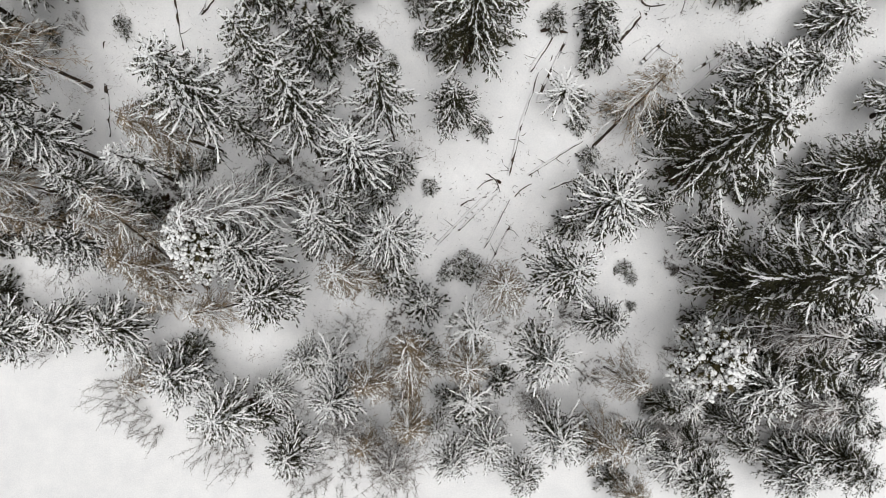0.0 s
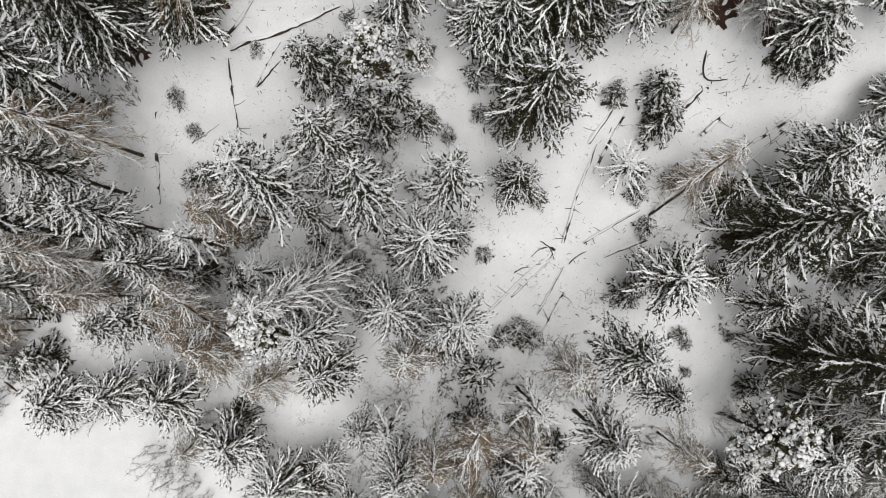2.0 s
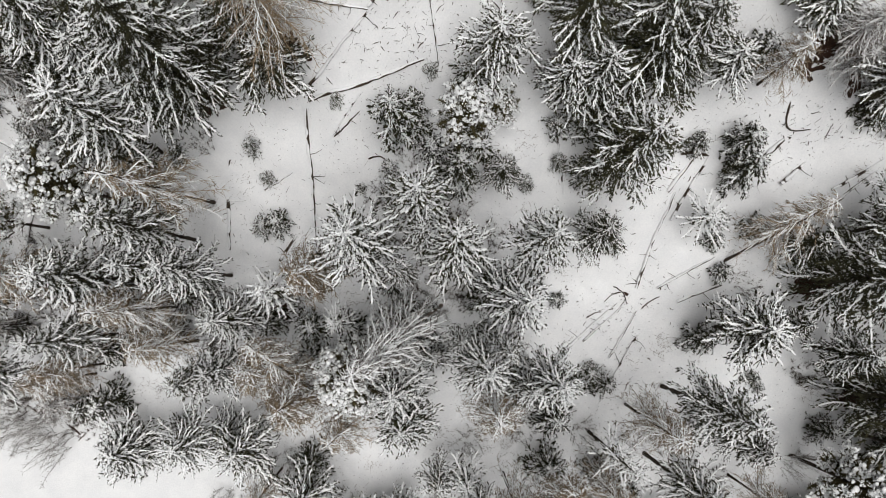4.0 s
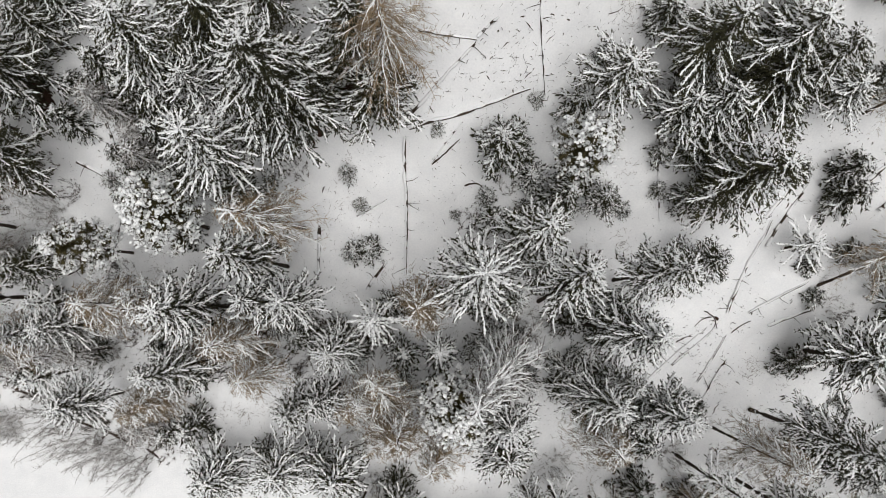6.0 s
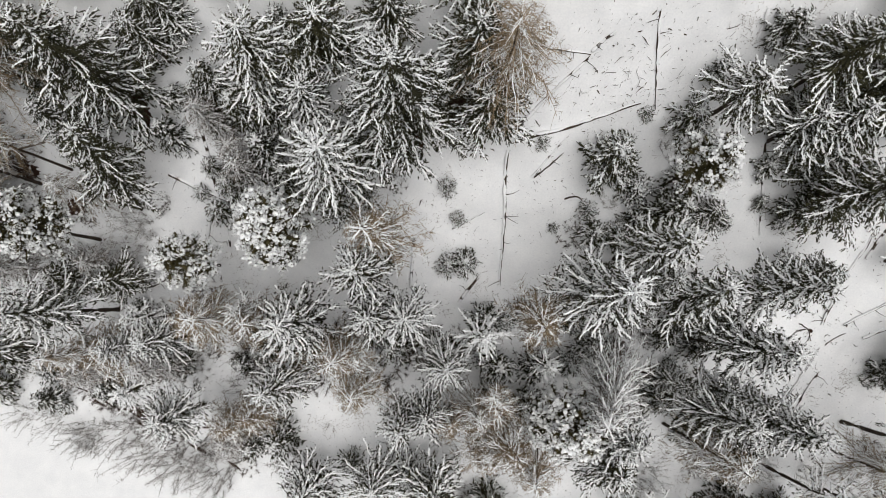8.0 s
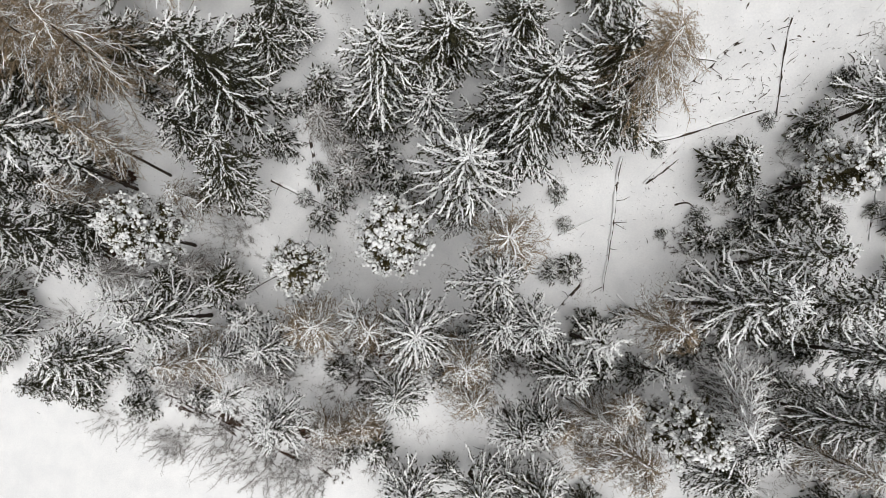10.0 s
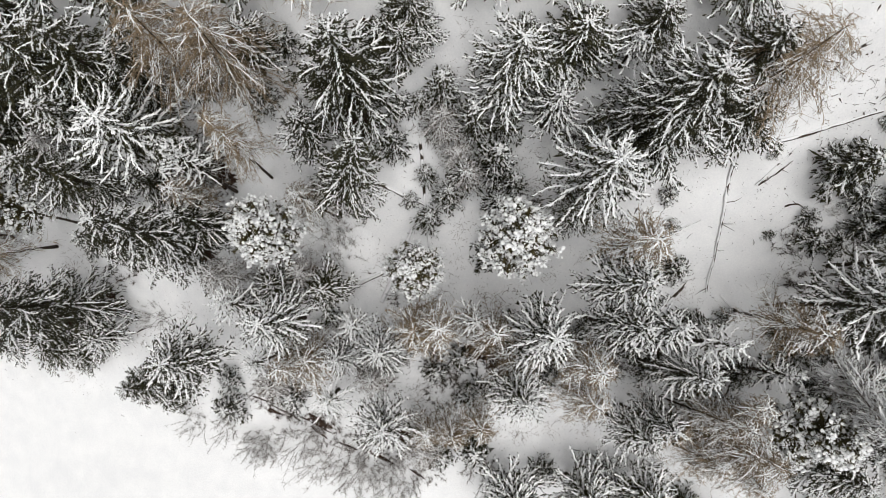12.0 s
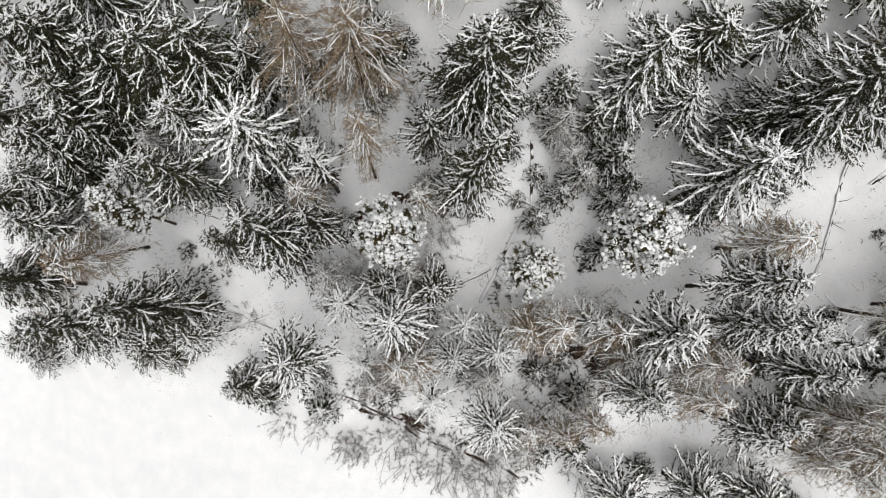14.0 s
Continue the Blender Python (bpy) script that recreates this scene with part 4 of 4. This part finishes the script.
log(2.85, 3.80, 4.40, 7.10, 0.10)
log(6.06, 12.84, 7.69, 16.49, 0.14)
log(5.49, 14.50, 6.76, 16.35, 0.15)
log(6.02, 16.70, 7.67, 16.55, 0.17, 0.05, True)
log(10.88, 16.13, 11.99, 17.36, 0.22)
log(12.37, 14.88, 13.61, 16.09, 0.20)
log(15.75, 14.52, 18.33, 16.19, 0.14)
log(-15.28, 18.17, -13.65, 19.59, 0.08, 0.0, True)
log(-13.24, 16.92, -12.08, 16.79, 0.09, 0.25, True)
log(7.18, 7.64, 10.05, 8.73, 0.14)
log(13.48, 11.52, 18.07, 15.49, 0.15)
log(5.76, 8.57, 9.18, 10.62, 0.10)
log(4.43, 8.58, 5.96, 14.51, 0.13)
log(-39.26, 11.33, -36.88, 16.69, 0.19)
log(-42.31, 11.93, -38.50, 13.60, 0.17)
log(-36.29, 21.58, -35.59, 14.60, 0.15)
log(-64.72, 18.85, -61.92, 20.97, 0.12)
log(-62.15, 12.47, -55.32, 9.59, 0.10)
log(-59.15, 9.27, -55.44, 10.79, 0.08)
log(-60.53, 18.52, -58.38, 17.82, 0.13)
log(0.76, 1.81, 2.48, 3.41, 0.12)
log(4.70, 5.36, 2.55, 1.00, 0.10)
log(-20.29, 15.28, -18.20, 16.22, 0.08)
log(-39.29, 19.33, -34.83, 17.22, 0.15)
log(-37.52, 14.92, -36.73, 16.75, 0.10)
log(-16.23, 11.41, -14.57, 9.65, 0.08)
log(20.41, -9.84, 25.64, -13.05, 0.15)
log(20.82, -10.04, 26.58, -10.69, 0.09)
log(16.37, -7.02, 18.80, -6.22, 0.13)
log(15.62, -3.24, 19.90, -3.83, 0.19, 0.0, True)
# bent log standing in for the dark rim of a root-plate pit
log(11.85, 19.3, 13.3, 17.8, 0.085, -0.4, True)
log(-22.6, 24.0, -21.6, 24.0, 0.14, -0.4)
log(2.9, 8.7, 3.9, 7.5, 0.06, 0.15, True)
log(3.4, 8.3, 2.3, 7.7, 0.06, -0.1, True)
log(1.2, 6.6, 2.3, 7.0, 0.07, 0.1, True)
log(4.9, 7.2, 5.9, 8.1, 0.06, 0.1, True)
log(-25.9, -2.9, -24.9, 0.6, 0.06)
log(-25.4, -2.9, -24.4, 0.6, 0.06)


# ---- dead twigs that stick out of the snow, bare soil and painted shade ----
def twig_litter():
    rng = np.random.default_rng(77)
    spots = ((-14, 18, 5.5, 5, 80), (5, 12, 5, 6, 75), (-36.5, 16.5, 4, 3, 40), (12, 17.5, 6, 3, 90), (-11, 23, 6, 3, 90), (-34, 24, 4, 3, 40), (4, 4, 4, 4, 60), (13, 0, 3, 6, 30), (-30, 6, 22, 6, 200), (-4, 0, 14, 8, 140), (-58, 9.5, 5, 2, 40), (-22, 14, 4, 4, 40), (-6, 24.5, 7, 2.2, 110), (13, 18, 5, 2.0, 60), (3, 7, 2.5, 2.0, 45), (-10.5, 22, 4, 2, 50))
    lines = []
    for x, y, rx, ry, n in spots:
        for _ in range(int(n * 1.7)):
            px, py = x + rng.normal(0, 0.55) * rx, y + rng.normal(0, 0.55) * ry
            az, l_ = rng.normal(0.1, 0.8), rng.gamma(1.4, 0.06) + 0.03
            s = np.linspace(-1, 1, 5)
            qx = px + math.cos(az) * l_ * s + l_ * (0.2 * rng.normal() * s ** 2 + rng.normal(0, 0.09, 5)) * math.sin(az)
            qy = py + math.sin(az) * l_ * s - l_ * (0.2 * rng.normal() * s ** 2 + rng.normal(0, 0.09, 5)) * math.cos(az)
            lines.append(np.stack([qx, qy, ground_at(qx, qy) + 0.035 - 0.05 * s ** 2 + rng.uniform(0, 0.03)], 1))
    c = np.array(lines)
    r = rng.gamma(2.0, 0.0058, (len(c), 1)) * rng.uniform(0.6, 1.4, (len(c), 5)) * np.array([0.3, 0.9, 1, 0.8, 0.3])
    return tagged(new("twig_litter", mesh("twig_litter", [tubes(c, r, 4)], BARK)), "dark dead twigs poking out of the snow", "twigs", kind="stuff")


twig_litter()


def fallen_needles():
    """Bits of bark, needles and twigs strewn over the forest's snow, thicker in drifts."""
    rng = np.random.default_rng(61)
    n = 46000
    x, y = rng.uniform(-75, 32, n), rng.uniform(-10, 27, n)
    drift = np.sin(0.9 * x + 1.3 * np.sin(0.7 * y)) * np.sin(1.1 * y + 0.8 * np.sin(0.5 * x)) + 0.5 * np.sin(2.3 * x + y) * np.sin(2.1 * y)
    edge = np.where(x > -8, -10.5, np.where(x > -26, -10.5 - 0.33 * (x + 8), -3.5 - 0.17 * (x + 26)))
    keep = (drift + rng.normal(0, 0.5, n) > 0.1) & (y > edge + 1)
    x, y = x[keep], y[keep]
    n = len(x)
    az, l_ = rng.uniform(0, 6.28, n), rng.gamma(2.0, 0.035, n) + 0.02
    qx, qy = x + np.cos(az) * l_, y + np.sin(az) * l_
    p = np.stack([x, y, ground_at(x, y) + 0.004], 1)
    q = np.stack([qx, qy, ground_at(qx, qy) + 0.012], 1)
    return tagged(new("fallen_needles", mesh("fallen_needles", [spikes(p, q, rng.uniform(0.006, 0.016, n), 3)], BRUSH)), "brown needles and bark bits strewn on snow", "litter", kind="stuff")


fallen_needles()


def soil(x, y, rx, ry, turn):
    """A patch where the snow is missing: needle litter over earth or painted shade, just above the sheet."""
    rng = np.random.default_rng(int(abs(x * 31 + y * 17)))
    n, k = 96, 9
    ang = np.arange(n) * 2 * math.pi / n
    edge = 0.8 + sum(a * np.sin(w * ang + rng.uniform(0, 6)) for a, w in ((0.14, 2), (0.09, 3), (0.07, 5), (0.06, 8), (0.06, 13), (0.06, 21), (0.05, 34))) + rng.normal(0, 0.03, n)
    f = np.linspace(0.02, 1, k)[:, None]
    u, v = f * edge * rx * np.cos(ang), f * edge * ry * np.sin(ang)
    ca, sa = math.cos(radians(turn)), math.sin(radians(turn))
    px, py = x + u * ca - v * sa, y + u * sa + v * ca
    pz = ground_at(px, py) + 0.05 * (1 - f ** 4) + 0.004
    i, j = np.meshgrid(np.arange(k - 1), np.arange(n), indexing="ij")
    j2 = (j + 1) % n
    faces = np.stack([i * n + j, i * n + j2, (i + 1) * n + j2, (i + 1) * n + j], -1).reshape(-1, 4)
    return tagged(new("soil_and_shade", mesh("soil_and_shade", [(np.stack([px, py, pz], -1), faces)], LITTER_SHADE)), "reddish brown needle litter and painted shade, bare of snow", "soil", kind="structure")


soil(12.0, 21.1, 1.3, 1.0, -10)
soil(15.1, 20.6, 0.7, 1.3, 10)
soil(-19.6, 22.2, 1.7, 1.1, 0)
soil(-18.6, 22.1, 2.0, 0.8, -25)
soil(-17.8, 22.6, 1.3, 0.7, 25)
soil(-50.5, 20.5, 1.8, 0.9, -15)
soil(-47.0, 17.6, 1.5, 0.7, 10)
soil(-44.6, 18.6, 1.0, 0.5, -20)
soil(-37.9, 26.4, 1.00, 0.60, 20)
soil(-39.0, 27.3, 1.10, 0.60, 0)
# a dark patch in place of tree shade in the lower stand
soil(-30.8, 6.7, 1.3, 0.7, 10)
soil(13.3, 21.8, 1.8, 0.8, 0)
soil(-18.9, 21.9, 1.70, 0.70, 0)
soil(-17.4, 22.5, 1.20, 0.60, -20)
# three more that paint the trees' shade on the lower floor
soil(-32.4, 7.6, 1.50, 0.70, 0)
soil(-27.3, 8.1, 1.80, 0.80, 5)
soil(-20.2, 7.1, 1.20, 0.70, 0)
soil(-38.0, 1.2, 1.60, 0.60, 0)
soil(-62.4, 9.1, 2.20, 1.00, 0)
soil(-44.4, 2.2, 1.60, 0.35, -25)
soil(-12.8, -7.2, 1.60, 0.70, 0)
# litter-coloured patches that paint deep shade under the broadest crowns
for x, y, r in shade_spots:
    soil(x, y, r, r * 0.8, 25 * x % 180)
# the earth bank along the field
soil(-49.2, 4.0, 0.6, 0.10, -20)
soil(-46.9, 2.8, 1.4, 0.12, -28)
soil(-44.5, 1.4, 0.9, 0.16, -36)
soil(-42.2, 0.3, 1.1, 0.12, -20)
soil(-39.5, -0.6, 1.4, 0.16, -28)
soil(-36.9, -1.7, 0.9, 0.12, -36)
soil(-48.2, 3.0, 1.1, 0.16, -20)
soil(-44.7, 2.0, 1.4, 0.12, -28)
# earth for the root plate in the clearing, away from the bank
soil(3.8, 8.2, 0.3, 0.10, -35)


GLADES = ((-27.8, 1.8, 2.2), (-37.0, 3.6, 1.9), (-10.4, 0.1, 2.2), (-13.0, -4.5, 2.2), (13.3, -4.8, 2.2), (-27.9, 5.1, 1.6), (-30.3, 0.4, 1.6), (6.4, 2.5, 2.2), (-11.6, 2.5, 1.5), (-26.0, 1.0, 2.0), (-57.7, 9.3, 2.2), (-67.0, 15.7, 2.0))


def thicket():
    """Brushwood, leafless shrubs and a low second storey of spruces between the trees of the lower stand."""
    rng = np.random.default_rng(23)
    taken = []
    while len(taken) < 92:
        x, y = rng.uniform(-60, 30), rng.uniform(-12, 10)
        edge = -11.5 if x > -8 else -11.5 - 0.33 * (x + 8) if x > -26 else -5.5 - 0.17 * (x + 26)
        if y < edge + 1.2 or any((x - a) ** 2 + (y - b) ** 2 < 4.2 for a, b in taken) or any((x - a) ** 2 + (y - b) ** 2 < r * r for a, b, r in GLADES) or (x - 4) ** 2 + (y - 8) ** 2 < 24 or (9 < x < 15 and y > -5):
            continue
        taken.append((x, y))
        kind = "shrub" if y < edge + 4 else ("brush", "young", "shrub", "brush", "young")[len(taken) % 5] if not -30 < x < 0 else ("young", "brush", "young", "shrub")[len(taken) % 4]
        tall = {"brush": (0.8, 1.6), "young": (2.4, 5.0), "shrub": (1.6, 3.2)}[kind]
        h = rng.uniform(*tall)
        tree(kind, x, y, floor(x, y, h), {"brush": rng.uniform(1.0, 1.8), "young": 0.34 * h + 0.2, "shrub": rng.uniform(1.2, 1.9)}[kind])


thicket()

# ---- brushwood under the upper stand and along the bank ----
for x, y in ((-48.4, 4.3), (-46.1, 3.1), (-43.7, 1.7), (-41.4, 0.6), (-38.7, -0.3), (-36.1, -1.4), (-47.4, 3.3), (-43.9, 2.3), (-53.7, 20.8), (-46.1, 17.0), (-41.7, 19.5), (-59.3, 14.3), (-52.0, 18.2), (-50.8, 11.5), (-53.6, 24.1), (-44.1, 24.8), (-49.5, 21.5), (-47.5, 12.2), (-56.0, 18.0), (-10.6, 12.4), (-7.9, 13.8), (-5.2, 12.0), (-9.0, 13.2), (-8.4, 11.4), (10.5, 21.6), (16.8, 20.4), (-33.0, 22.5), (-30.5, 24.0), (-24.5, 20.5), (-26.8, 21.6), (19.5, 8.0), (22.0, 3.0), (19.0, 1.5), (24.5, 5.2), (-2.5, 21.5)):
    tree("brush", x, y, floor(x, y, rnd.uniform(0.8, 1.5)), rnd.uniform(1.3, 2.1))


def second_storey():
    """Small spruces and brushwood that grow up close round the trees of the upper stand."""
    rng = np.random.default_rng(41)
    open_ground = ((-14.5, 17.5, 4.2), (4.5, 8.5, 4.0), (12.5, 18.0, 3.6), (-11, 23, 3.8), (-37, 16.5, 2.2), (13, 1, 2.4), (-2.5, 19.5, 2.5))
    hosts = [(x, y) for x, y in stand if y > 3 - 0.05 * x]
    made = 0
    while made < 62:
        x0, y0 = hosts[rng.integers(len(hosts))]
        turn, far = rng.uniform(0, 6.28), rng.uniform(1.6, 3.2)
        x, y = x0 + far * math.cos(turn), y0 + far * math.sin(turn)
        if not (-62 < x < 26 and y < 27) or any((x - a) ** 2 + (y - b) ** 2 < r * r for a, b, r in open_ground):
            continue
        made += 1
        if made % 3:
            h = rng.uniform(1.6, 3.8)
            tree("young", x, y, floor(x, y, h), 0.3 * h + 0.35)
        else:
            tree("brush", x, y, floor(x, y, rng.uniform(0.7, 1.4)), rng.uniform(1.0, 1.7))


second_storey()


def undergrowth():
    """Low leafless growth in tufts all over the forest floor."""
    rng = np.random.default_rng(91)
    p, q = [], []
    for _ in range(420):
        x = rng.uniform(-66, 28)
        y = rng.uniform(-8, 26) - 0.08 * x * 0.4
        if any((x - a) ** 2 + (y - b) ** 2 < r * r for a, b, r in ((-14.5, 17.5, 4.5), (5, 10, 4.5), (12, 18, 5), (-11, 23, 4), (-37, 16.5, 2.5), (13, 1, 2.5))):
            continue
        if y < -0.16 * x - 10 or (x < -25 and y < 2.5 - 0.12 * (x + 45)):
            continue
        n = int(rng.uniform(12, 50))
        at = np.stack([x + rng.normal(0, 0.4, n), y + rng.normal(0, 0.4, n)], 1)
        z = ground_at(at[:, 0], at[:, 1])
        base = np.concatenate([at, z[:, None] - 0.03], 1)
        p.append(base)
        q.append(base + np.stack([rng.normal(0, 0.22, n), rng.normal(0, 0.22, n), rng.uniform(0.1, 0.55, n)], 1))
    ob = new("undergrowth", mesh("undergrowth", [spikes(np.concatenate(p), np.concatenate(q), 0.013, 3)], DEAD))
    return tagged(ob, "thin brown stalks of low undergrowth in snow", "undergrowth", kind="stuff")


undergrowth()
